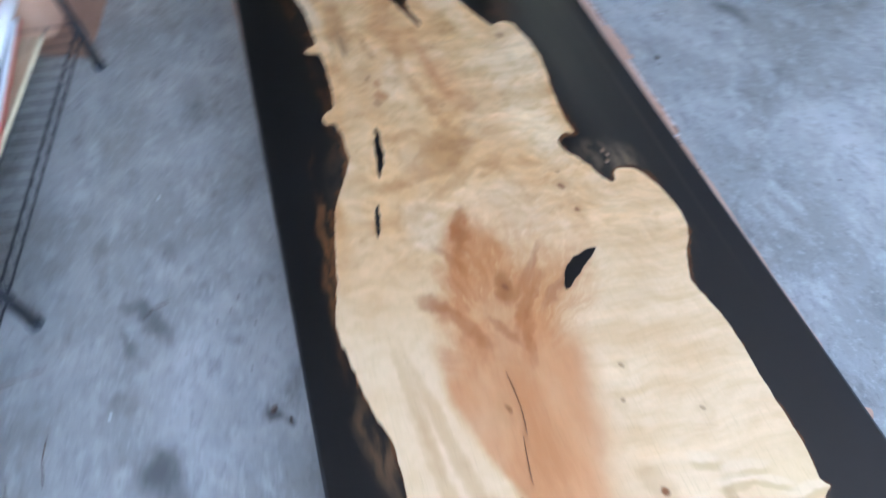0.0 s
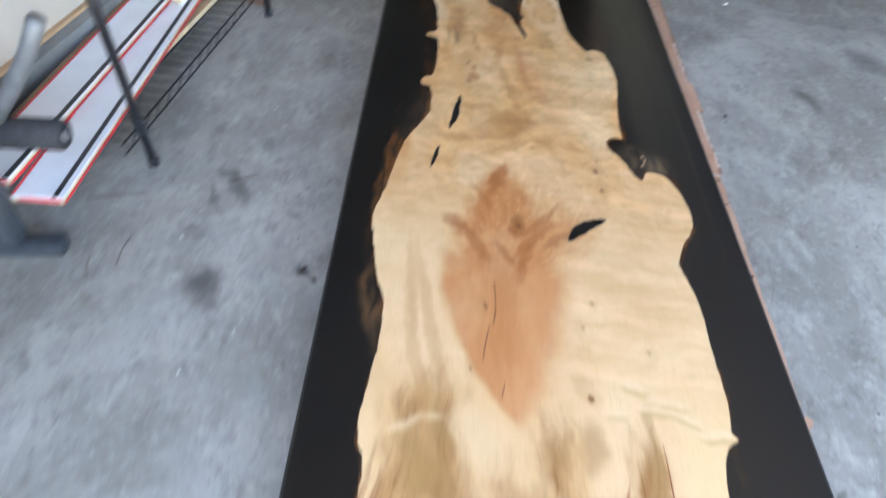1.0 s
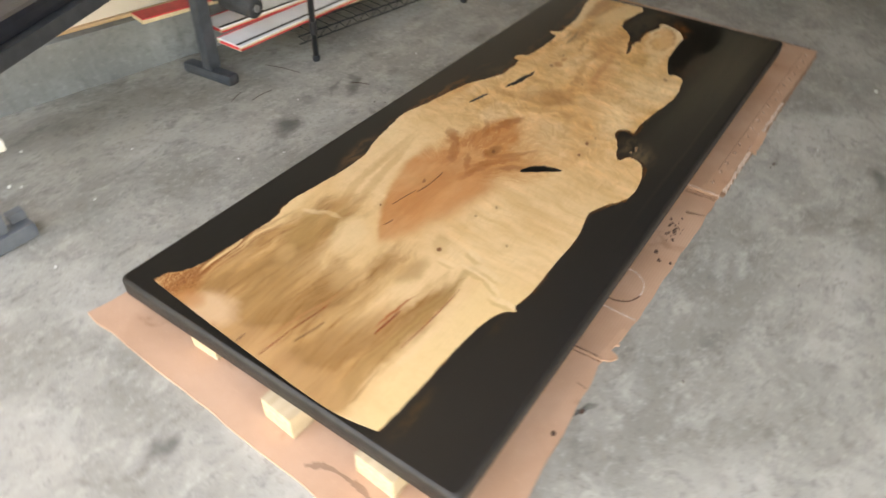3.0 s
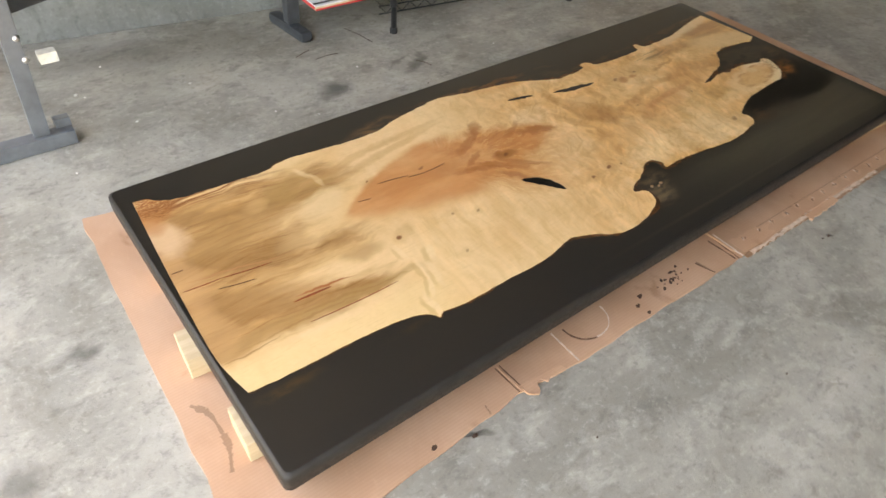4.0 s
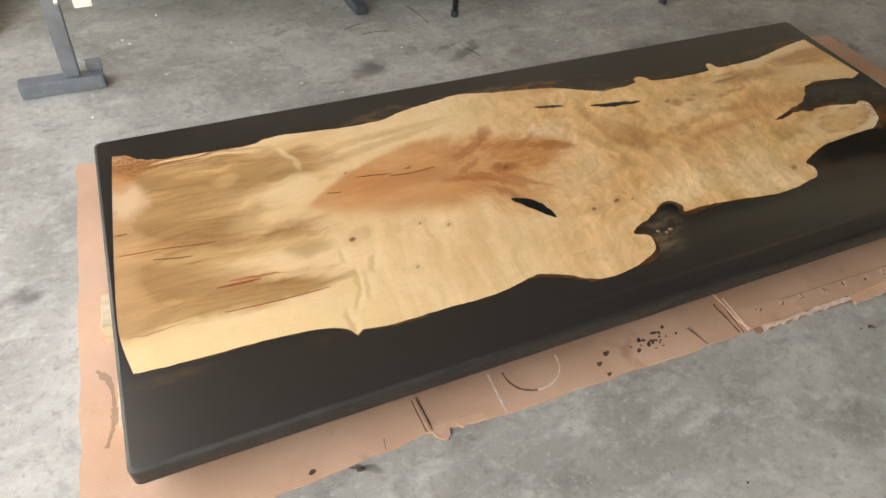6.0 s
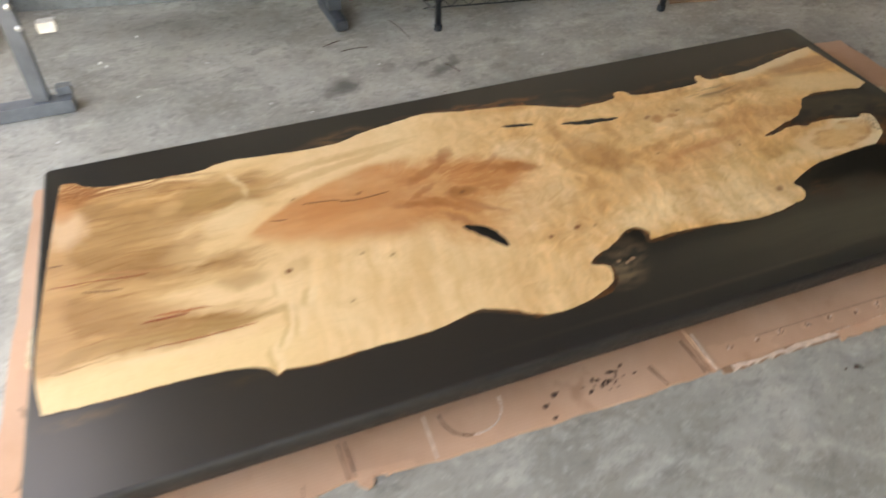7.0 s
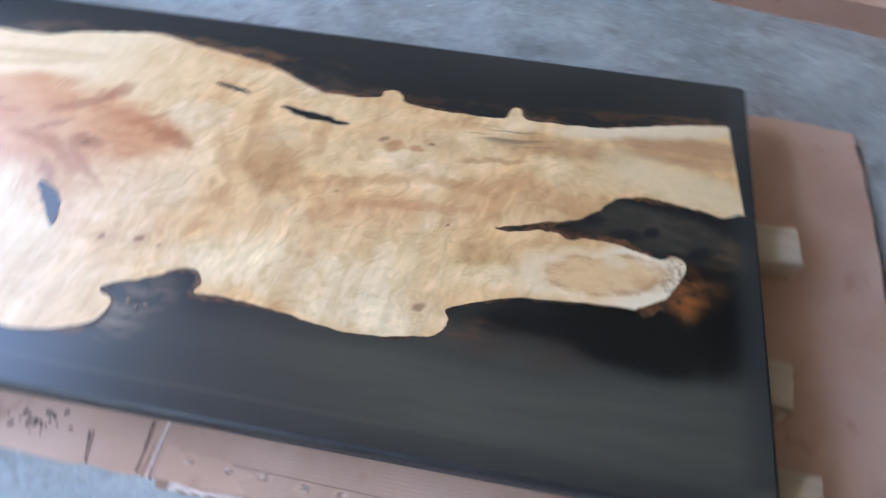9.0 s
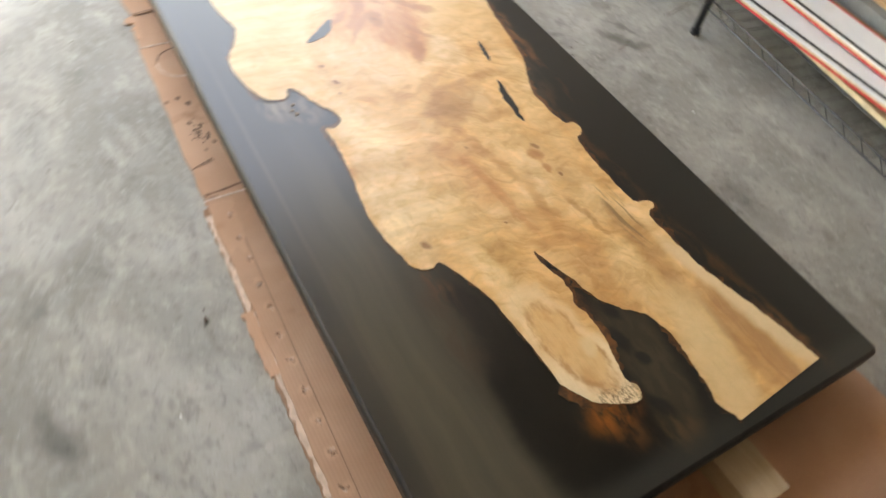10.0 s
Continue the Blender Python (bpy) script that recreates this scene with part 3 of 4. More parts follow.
MAPLE, RESIN, BARK = maple(), resin(), bark()
STAINS = ((0.872, 0.330, 0.055, 0.040, 0, 0.8), (0.830, 0.290, 0.030, 0.020, 40, 0.5), (0.932, 0.085, 0.020, 0.012, 60, 0.9), (0.905, 0.060, 0.010, 0.008, 0, 0.8),
          (1.235, 0.340, 0.090, 0.014, 35, 0.6), (1.19, 0.375, 0.060, 0.010, 25, 0.5), (0.390, -1.045, 0.020, 0.006, -35, 0.95), (1.79, -1.45, 0.06, 0.03, 10, 0.6),
          (-0.20, -0.37, 0.03, 0.02, 0, 0.6), (1.95, 0.19, 0.10, 0.05, 0, 0.4), (-0.38, -0.62, 0.05, 0.03, 0, 0.5), (2.05, -1.75, 0.10, 0.05, 20, 0.5), (0.18, 0.98, 0.25, 0.10, -9, 0.35),
          (1.665, -1.146, 0.008, 0.006, 0, 1.0), (0.55, 0.85, 0.3, 0.12, -9, 0.3))
FLOOR = concrete("trowelled_concrete", (0.410, 0.394, 0.356), (0.250, 0.236, 0.208), STAINS)
PLINTH = concrete("plinth_concrete", (0.230, 0.245, 0.250), (0.160, 0.170, 0.172))
CARD = cardboard("cardboard", 1.14)
CARD_TORN = cardboard("torn_cardboard", 1.25)
CARD_DARK = cardboard("brown_cardboard", 0.72)
CARD_PALE = plain("torn_paper", (0.640, 0.490, 0.400), 0.9, 0, 0.18, 60, 0.4, 0.2)
PINE = lumber("pine", (0.600, 0.470, 0.325), (0.500, 0.370, 0.235))
DARK_PINE = lumber("brown_pine", (0.300, 0.190, 0.120), (0.200, 0.120, 0.072))
PLY = lumber("plywood", (0.560, 0.390, 0.250), (0.430, 0.280, 0.165), (4, 40, 40))
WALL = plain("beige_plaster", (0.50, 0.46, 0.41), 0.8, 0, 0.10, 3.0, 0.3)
# for walls out of view, dark to hold back bounce light and reflections
WALL_UNSEEN = plain("dark_unseen_wall", (0.050, 0.048, 0.047), 0.8, 0, 0.15, 3.0, 0.3)
CEIL = plain("ceiling_board", (0.15, 0.145, 0.14), 0.9, 0, 0.10, 2.0, 0.2)
# unseen ground outside, kept pale so sunlight bounces indoors
OUTSIDE = concrete("outside_bounce", (0.50, 0.475, 0.43), (0.40, 0.38, 0.345))
BLACK_TUBE = plain("black_enamel", (0.014, 0.015, 0.018), 0.32, 0.0, 0.3, 30)
GREY_STEEL = plain("grey_enamel", (0.115, 0.130, 0.150), 0.38, 0.0, 0.15, 25)
DARK_STEEL = plain("charcoal_enamel", (0.045, 0.052, 0.062), 0.42, 0.0, 0.2, 25)
FOAM = plain("black_foam", (0.022, 0.024, 0.028), 0.75, 0.0, 0.3, 60, 0.5)
ALLOY = plain("bare_steel", (0.30, 0.31, 0.32), 0.35, 0.7, 0.15, 30)
ARM_GREY = plain("dull_grey_enamel", (0.125, 0.132, 0.138), 0.5, 0.1, 0.2, 30)
ZINC = plain("zinc", (0.62, 0.62, 0.62), 0.3, 0.9, 0.1, 60)
WIRE = plain("dark_wire", (0.045, 0.045, 0.048), 0.4, 0.6, 0.2, 60)
WHITE = plain("white_laminate", (0.70, 0.72, 0.75), 0.35, 0, 0.05, 12)
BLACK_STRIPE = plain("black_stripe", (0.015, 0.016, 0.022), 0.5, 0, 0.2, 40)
RED_STRIPE = plain("red_stripe", (0.62, 0.035, 0.045), 0.45, 0, 0.1, 40)
RED_CLOTH = plain("red_cloth", (0.42, 0.022, 0.022), 0.8, 0, 0.25, 20, 0.5)
VINYL = plain("dark_vinyl", (0.016, 0.019, 0.028), 0.4, 0, 0.25, 20, 0.3)
CREAM_EDGE = plain("raw_board_edge", (0.62, 0.50, 0.33), 0.7, 0, 0.15, 30)
CRACK = plain("crack_fill", (0.110, 0.040, 0.016), 0.35, 0, 0.3, 80)
SEAM = plain("red_seam", (0.270, 0.060, 0.020), 0.4, 0, 0.2, 80)
EDGE = plain("sanded_resin", (0.020, 0.018, 0.017), 0.50, 0, 0.2, 14, 0.1, 0.35)
PUNCH = plain("punched_board", (0.150, 0.075, 0.045), 0.8, 0, 0.2, 60)
SOOT = plain("dark_stain", (0.075, 0.034, 0.020), 0.7, 0, 0.3, 80)
FILM = plain("white_film", (0.74, 0.75, 0.77), 0.25, 0, 0.05, 10)
CHIP = plain("white_chip", (0.75, 0.74, 0.70), 0.6, 0, 0.1, 50)

# ---- mesh helpers ----
def part(name, bm, material, parent=None, label="", smooth=False):
    me = bpy.data.meshes.new(name)
    bmesh.ops.recalc_face_normals(bm, faces=bm.faces)
    bm.to_mesh(me)
    bm.free()
    me.materials.append(material)
    if smooth:
        me.shade_smooth()
    ob = new(name, me)
    if parent is not None:
        ob.parent = parent
    if label:
        ob["label"] = label
    return ob


def thing(name, at, label, category, group="", kind=""):
    ob = new(name)
    ob.matrix_world = at if isinstance(at, Matrix) else Matrix.Translation(at)
    ob.empty_display_size = 0.05
    return tagged(ob, label, category, group, kind)


def box(size, at=(0, 0, 0), bevel=0.0, bm=None, turn=None):
    """A box with its middle at a place, its edges bevelled."""
    own = bmesh.new()
    bmesh.ops.create_cube(own, size=1)
    bmesh.ops.scale(own, vec=size, verts=own.verts)
    if bevel:
        bmesh.ops.bevel(own, geom=own.edges[:], offset=bevel, segments=2, affect="EDGES", profile=0.7)
    m = Matrix.Translation(at)
    bmesh.ops.transform(own, matrix=m @ turn if turn else m, verts=own.verts)
    return merge(own, bm)


def merge(own, bm):
    if bm is None:
        return own
    me = bpy.data.meshes.new("tmp")
    own.to_mesh(me)
    own.free()
    bm.from_mesh(me)
    bpy.data.meshes.remove(me)
    return bm


def tube(points, radius, sides=14, bm=None, cap=True):
    """A round bar along points."""
    own = bmesh.new()
    pts = [Vector(p) for p in points]
    rings = []
    for i, p in enumerate(pts):
        way = (pts[min(i + 1, len(pts) - 1)] - pts[max(i - 1, 0)]).normalized()
        q = way.to_track_quat("Z", "Y")
        rings.append([own.verts.new(p + q @ Vector((radius * math.cos(a), radius * math.sin(a), 0))) for a in (2 * math.pi * k / sides for k in range(sides))])
    for a, b in zip(rings, rings[1:]):
        for k in range(sides):
            own.faces.new((a[k], a[(k + 1) % sides], b[(k + 1) % sides], b[k]))
    if cap:
        own.faces.new(rings[0][::-1])
        own.faces.new(rings[-1])
    return merge(own, bm)


def lathe(profile, axis_turn, at, sides=24, bm=None):
    """A turned body: profile of (radius, height) about z, then turned and set."""
    own = bmesh.new()
    rings = [[own.verts.new((r * math.cos(2 * math.pi * k / sides), r * math.sin(2 * math.pi * k / sides), z)) for k in range(sides)] for r, z in profile]
    for a, b in zip(rings, rings[1:]):
        for k in range(sides):
            own.faces.new((a[k], a[(k + 1) % sides], b[(k + 1) % sides], b[k]))
    own.faces.new(rings[0][::-1])
    own.faces.new(rings[-1])
    bmesh.ops.transform(own, matrix=Matrix.Translation(at) @ axis_turn, verts=own.verts)
    return merge(own, bm)


def slab(outline, low, high, bm=None):
    """A flat body between two heights with an outline on the plan."""
    own = bmesh.new()
    verts = [own.verts.new((x, y, high)) for x, y in outline]
    face = own.faces.new(verts)
    out = bmesh.ops.extrude_face_region(own, geom=[face])
    bmesh.ops.translate(own, vec=(0, 0, low - high), verts=[v for v in out["geom"] if isinstance(v, bmesh.types.BMVert)])
    bmesh.ops.triangulate(own, faces=[f for f in own.faces if len(f.verts) > 4])
    return merge(own, bm)


def spline(knots, step=0.006, jitter=0.0, seed=0.0):
    """A smooth line through knots on the plan, with small natural wobble."""
    pts = [Vector(k) for k in knots]
    out = []
    for i in range(len(pts) - 1):
        p0, p1, p2, p3 = pts[max(i - 1, 0)], pts[i], pts[i + 1], pts[min(i + 2, len(pts) - 1)]
        n = max(1, int((p2 - p1).length / step))
        for k in range(n):
            t = k / n
            q = 0.5 * (2 * p1 + (p2 - p0) * t + (2 * p0 - 5 * p1 + 4 * p2 - p3) * t * t + (3 * p1 - p0 - 3 * p2 + p3) * t ** 3)
            out.append(q)
    out.append(pts[-1])
    if jitter:
        for k in range(1, len(out) - 1):
            q = out[k]
            d = (out[k + 1] - out[k - 1]).normalized()
            s = noise.noise((q.x * 38, q.y * 38, seed)) + 0.5 * noise.noise((q.x * 120, q.y * 120, seed + 4))
            out[k] = q + Vector((-d.y, d.x)) * jitter * s
    return [(q.x, q.y) for q in out]


# ---- structure ----
WALL_TURN = -10.0
floor_bm = bmesh.new()
box((9.3, 6.4, 0.2), (3.35, -1.2, -0.1), 0, floor_bm)
tagged(part("floor", floor_bm, FLOOR), "worn grey trowelled concrete floor with stains", "floor", kind="structure")
ground_bm = bmesh.new()
box((600, 600, 0.2), (0, 0, -0.12), 0, ground_bm)
tagged(part("ground", ground_bm, OUTSIDE), "unseen ground outside the open side, pale to bounce sunlight in", "ground", kind="structure")

north = thing("wall_north", pose(0, 1.20, 0, 0, 0, WALL_TURN), "beige wall on a grey concrete plinth", "wall", kind="structure")
part("plinth", box((9.4, 0.30, 0.197), (3.3, 0.15, 0.0985), 0.004), PLINTH, north, "rough grey concrete plinth")
part("wall_board", box((9.4, 0.12, 0.797), (3.3, 0.12, 0.6035), 0.003), WALL, north)
# unseen upper part, made dark so the resin mirrors less light
part("upper_wall", box((9.4, 0.12, 1.80), (3.3, 0.12, 1.905), 0.003), WALL_UNSEEN, north, "unseen upper wall, darkened to cut reflections in the resin")
part("batten", box((9.4, 0.02, 0.012), (3.3, 0.052, 0.2035), 0.002), PLY, north, "thin brown wooden batten along the plinth")
# unseen back wall, dark to keep fill light off the forked end
tagged(part("wall_east", box((0.15, 6.6, 2.8), (7.9, -1.0, 1.4)), WALL_UNSEEN), "unseen back wall, darkened to cut bounce light", "wall", kind="structure")
tagged(part("wall_west", box((0.15, 0.4, 2.8), (-1.30, -4.10, 1.4)), WALL), "plain beige wall beside the open bay", "wall", kind="structure")
tagged(part("wall_corner", box((0.15, 0.75, 2.8), (-1.30, 1.43, 1.4)), WALL), "short beige wall at the end of the bay", "wall", kind="structure")
# unseen side wall; its gap is added to light the near floor
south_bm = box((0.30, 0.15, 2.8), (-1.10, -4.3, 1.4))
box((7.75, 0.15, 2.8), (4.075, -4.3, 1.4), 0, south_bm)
tagged(part("wall_south", south_bm, WALL_UNSEEN), "unseen dark side wall with a gap added to let light in", "wall", kind="structure")
tagged(part("ceiling", box((9.00, 6.8, 0.1), (3.75, -1.0, 2.86)), CEIL), "flat board ceiling", "ceiling", kind="structure")

# ---- the river table ----
LONG, WIDE, TOP, THICK = 2.40, 0.965, 0.122, 0.052
table = thing("river_table", (0, 0, 0), "black resin and maple river table top on wood blocks", "table top")


def resin_body(side):
    """The flat faces of the casting, or its worked sides and rounded rim."""
    r, s = 0.016, 5
    corners = ((LONG - r, -r, 0), (r, -r, 90), (r, -WIDE + r, 180), (LONG - r, -WIDE + r, 270))
    outline = [(x + r * math.cos(radians(a + 90 * k / s)), y + r * math.sin(radians(a + 90 * k / s))) for x, y, a in corners for k in range(s + 1)]
    bm = bmesh.new()
    rings = []
    for inset, z in ((0.004, TOP - THICK), (0, TOP - THICK + 0.004), (0, TOP - 0.008), (0.0025, TOP - 0.0025), (0.008, TOP)):
        k = [(1 - 2 * inset / LONG), (1 - 2 * inset / WIDE)]
        rings.append([bm.verts.new((LONG / 2 + (x - LONG / 2) * k[0], -WIDE / 2 + (y + WIDE / 2) * k[1], z)) for x, y in outline])
    for a, b in zip(rings, rings[1:]):
        for i in range(len(a)):
            if side:
                bm.faces.new((a[i], a[(i + 1) % len(a)], b[(i + 1) % len(a)], b[i]))
    if not side:
        bm.faces.new(rings[0][::-1])
        bm.faces.new(rings[-1])
    return bm


body = part("resin_body", resin_body(False), RESIN, table, "satin black resin with drowned bark")
part("resin_rim", resin_body(True), EDGE, table, "sanded dark resin rim", True)

# the live edges of the slab, from the butt to the fork
EDGE_FAR = ((0.042, -0.080), (0.075, -0.084), (0.103, -0.107), (0.140, -0.122), (0.235, -0.129), (0.333, -0.136), (0.393, -0.134), (0.431, -0.119), (0.503, -0.122),
            (0.642, -0.137), (0.745, -0.136), (0.822, -0.113), (0.899, -0.099), (0.960, -0.088), (1.022, -0.084), (1.095, -0.101), (1.188, -0.116), (1.290, -0.134),
            (1.367, -0.163), (1.408, -0.184), (1.461, -0.199), (1.545, -0.199), (1.583, -0.189), (1.588, -0.172), (1.612, -0.164), (1.633, -0.180), (1.640, -0.195), (1.705, -0.205),
            (1.842, -0.205), (1.872, -0.198), (1.879, -0.177), (1.890, -0.167), (1.902, -0.174), (1.910, -0.192), (1.935, -0.199), (2.067, -0.192), (2.157, -0.174), (2.250, -0.151), (2.354, -0.134))
EDGE_FORK = ((2.374, -0.370), (2.326, -0.388), (2.303, -0.380), (2.252, -0.373), (2.188, -0.365), (2.133, -0.374), (2.100, -0.398), (2.073, -0.426), (2.034, -0.449),
             (1.968, -0.467), (1.924, -0.483), (1.886, -0.495), (1.919, -0.498), (1.964, -0.488), (2.002, -0.482), (2.034, -0.494), (2.066, -0.485), (2.124, -0.491),
             (2.174, -0.502), (2.214, -0.511), (2.232, -0.499), (2.254, -0.502), (2.256, -0.524), (2.244, -0.554), (2.226, -0.584), (2.200, -0.606), (2.164, -0.626))
EDGE_NEAR = ((2.135, -0.625), (2.074, -0.629), (2.014, -0.635), (1.955, -0.640), (1.905, -0.654), (1.855, -0.672), (1.823, -0.690), (1.831, -0.708), (1.827, -0.727), (1.808, -0.744),
             (1.765, -0.755), (1.705, -0.764), (1.645, -0.766), (1.565, -0.755), (1.495, -0.746), (1.425, -0.740), (1.361, -0.740), (1.367, -0.720), (1.350, -0.696), (1.320, -0.694),
             (1.280, -0.716), (1.245, -0.734), (1.201, -0.749), (1.185, -0.766), (1.213, -0.780), (1.217, -0.798), (1.201, -0.830), (1.155, -0.850), (1.109, -0.862), (1.053, -0.866),
             (1.008, -0.856), (0.968, -0.833), (0.924, -0.811), (0.882, -0.803), (0.803, -0.819))
EDGE_BUTT = ((0.803, -0.819), (0.747, -0.822), (0.666, -0.820), (0.586, -0.821), (0.522, -0.820), (0.473, -0.812), (0.459, -0.822), (0.447, -0.805), (0.423, -0.790), (0.367, -0.778),
             (0.255, -0.770), (0.147, -0.769), (0.063, -0.765), (0.030, -0.761))
BUTT_END = ((0.030, -0.761), (0.016, -0.690), (0.012, -0.620), (0.018, -0.464), (0.028, -0.280), (0.042, -0.080))

far = spline(EDGE_FAR, 0.004, 0.0034, 1)
fork = spline(EDGE_FORK, 0.0035, 0.0052, 2)
near = spline(EDGE_NEAR, 0.004, 0.0028, 3)
butt = spline(EDGE_BUTT, 0.006, 0.0018, 4)
end = spline(BUTT_END, 0.02)
outline = far + fork + near + butt[1:] + end[1:-1]
part("maple_slab", slab(outline, TOP - 0.03, TOP + 0.0016), MAPLE, table, "cream figured maple with orange-red heart and brown spalted end")

far_split = next(k for k in range(len(far)) if far[k][0] > 1.05)


def live_edge(line, seed, low, high):
    """A ragged dark skin of bark along one live edge."""
    bm = bmesh.new()
    inner, outer = [], []
    for k in range(len(line)):
        a, b = Vector(line[max(k - 1, 0)]), Vector(line[min(k + 1, len(line) - 1)])
        d = (b - a).normalized() if (b - a).length > 1e-6 else Vector((1, 0))
        q = Vector(line[k])
        s = 0.5 + 0.5 * noise.noise((q.x * 9, q.y * 9, seed)) + 0.35 * noise.noise((q.x * 60, q.y * 60, seed))
        wide = max(0.0008, low + (high - low) * max(0, s - 0.35) * 1.6)
        inner.append(bm.verts.new((q.x + d.y * 0.002, q.y - d.x * 0.002, TOP + 0.0009)))
        o = q + Vector((-d.y, d.x)) * wide
        outer.append(bm.verts.new((o.x, o.y, TOP + 0.0007)))
    for k in range(len(line) - 1):
        bm.faces.new((inner[k], inner[k + 1], outer[k + 1], outer[k]))
    out = bmesh.ops.extrude_face_region(bm, geom=bm.faces[:])
    bmesh.ops.translate(bm, vec=(0, 0, -0.004), verts=[v for v in out["geom"] if isinstance(v, bmesh.types.BMVert)])
    return bm


for line, seed, high in ((far[:far_split], 3, 0.010), (far[far_split:], 6, 0.022), (fork, 9, 0.026), (near, 15, 0.013), (butt, 21, 0.008)):
    part("live_edge", live_edge(line, seed, 0.001, high), BARK, table, "ragged brown bark edge sealed in resin")


def inlay(a, b, wide, bow=0.0, seed=0.0, ragged=0.25):
    """A tapered sliver from a to b, as a filled void or crack shows."""
    a, b = Vector(a), Vector(b)
    d = (b - a).normalized()
    side = Vector((-d.y, d.x))
    n = max(8, int((b - a).length / 0.006))
    one, two = [], []
    for k in range(n + 1):
        t = k / n
        w = wide * (math.sin(math.pi * min(1, max(0, t))) ** 0.6) * (1 + ragged * noise.noise((t * 9, seed, 1))) + 0.0002
        c = a.lerp(b, t) + side * (bow * math.sin(math.pi * t) + wide * ragged * noise.noise((t * 6, seed, 7)))
        one.append((c + side * w)[:])
        two.append((c - side * w)[:])
    return slab([p[:2] for p in one + two[::-1]], TOP - 0.004, TOP + 0.0026)


for a, b, w, bow, r in (((1.200, -0.216), (1.292, -0.234), 0.0058, 0.002, 0.5), ((1.368, -0.258), (1.536, -0.285), 0.0085, -0.002, 0.45), ((0.950, -0.553), (1.029, -0.651), 0.0150, 0.012, 0.2)):
    part("resin_fill", inlay(a, b, w, bow, a[0] * 7, r), RESIN, table, "dark resin filling a void in the maple")
for a, b, w in (((1.243, -0.776), (1.252, -0.779), 0.0034), ((1.263, -0.786), (1.270, -0.788), 0.0030), ((1.277, -0.779), (1.287, -0.784), 0.0038)):
    part("bark_chip", inlay(a, b, w, 0.0, a[0] * 31, 0.6), DARK_PINE, table, "brown bark chip caught in the resin")
for a, b, w, bow, m in (((0.214, -0.602), (0.307, -0.607), 0.0026, 0.0, SEAM), ((0.815, -0.374), (0.745, -0.378), 0.0006, 0.001, CRACK), ((0.745, -0.378), (0.691, -0.371), 0.0007, 0.001, CRACK),
                        ((0.694, -0.364), (0.605, -0.350), 0.0006, -0.001, CRACK), 
                        ((0.555, -0.392), (0.520, -0.385), 0.0006, 0.001, CRACK), ((0.233, -0.462), (0.118, -0.446), 0.0013, 0.002, SEAM), ((0.118, -0.446), (0.028, -0.440), 0.0010, 0.001, SEAM),
                        ((0.178, -0.491), (0.097, -0.474), 0.0006, 0.001, CRACK), ((0.054, -0.374), (0.026, -0.373), 0.0010, 0.0, CRACK), ((0.442, -0.679), (0.217, -0.673), 0.0008, 0.003, SEAM)):
    part("crack", inlay(a, b, w, bow, a[0] * 5, 0.4), m, table, "fine crack in the maple")


def wood_block(x, y, size, turn, label):
    b = thing("wood_block", pose(x, y, 0.0065, 0, 0, turn), label, "wood block", "blocks under the table top")
    part("block", box(size, (0, 0, size[2] / 2), 0.003), PINE, b)


RAISE = TOP - THICK - 0.0067
for x, y, long, wide, turn in ((0.140, -0.250, 0.25, 0.080, 1), (0.121, -0.545, 0.30, 0.092, -4), (0.126, -0.790, 0.28, 0.100, -3),
                               (2.370, -0.392, 0.27, 0.090, 1), (2.338, -0.692, 0.25, 0.090, -5), (2.355, -0.892, 0.27, 0.090, -5)):
    wood_block(x, y, (long, wide, RAISE), turn, "short pale pine block propping the table top on cardboard")


# ---- cardboard under the table ----
def ragged(a, b, seed, amount=0.006):
    line = spline((a, b), 0.02)
    d = (Vector(b) - Vector(a)).normalized()
    return [(x + -d.y * amount * noise.noise((x * 14, y * 14, seed)), y + d.x * amount * noise.noise((x * 14, y * 14, seed))) for x, y in line[:-1]]


def sheet(name, corners, seed, low, high, material, label, amount=0.006):
    pts = []
    for k in range(len(corners)):
        pts += ragged(corners[k], corners[(k + 1) % len(corners)], seed + k, amount)
    ob = part(name, slab(pts, low, high), material)
    return tagged(ob, label, "cardboard", "cardboard on the floor")


card_w = sheet("cardboard_sheet", ((-0.070, 0.082), (-0.112, -1.060), (0.545, -1.022), (0.715, -1.040), (1.362, -1.052), (1.372, 0.0), (0.40, 0.0)), 1, 0.0, 0.0058, CARD,
               "flattened tan cardboard sheet with creases and dark drips")
card_e = sheet("cardboard_sheet", ((1.350, 0.0), (1.350, -1.020), (1.368, -1.051), (1.700, -1.053), (2.100, -1.060), (2.300, -1.071), (2.680, -1.080), (2.702, -0.200), (2.698, 0.012), (2.56, 0.028)), 11, 0.0062, 0.0115, CARD,
               "flattened brown cardboard sheet with a punched edge")

# ---- marks, seams and tears of the cardboard ----
def strip(a, b, wide, low, high, seed=0.0, rough=0.3):
    """A thin ragged strip lying on a sheet."""
    a, b = Vector(a), Vector(b)
    d = (b - a).normalized()
    side = Vector((-d.y, d.x))
    n = max(6, int((b - a).length / 0.008))
    one, two = [], []
    for k in range(n + 1):
        c = a.lerp(b, k / n)
        one.append((c + side * wide * (0.5 + rough * noise.noise((c.x * 60, c.y * 60, seed))))[:2])
        two.append((c - side * wide * (0.5 + rough * noise.noise((c.x * 60, c.y * 60, seed + 3))))[:2])
    return slab(one + two[::-1], low, high)


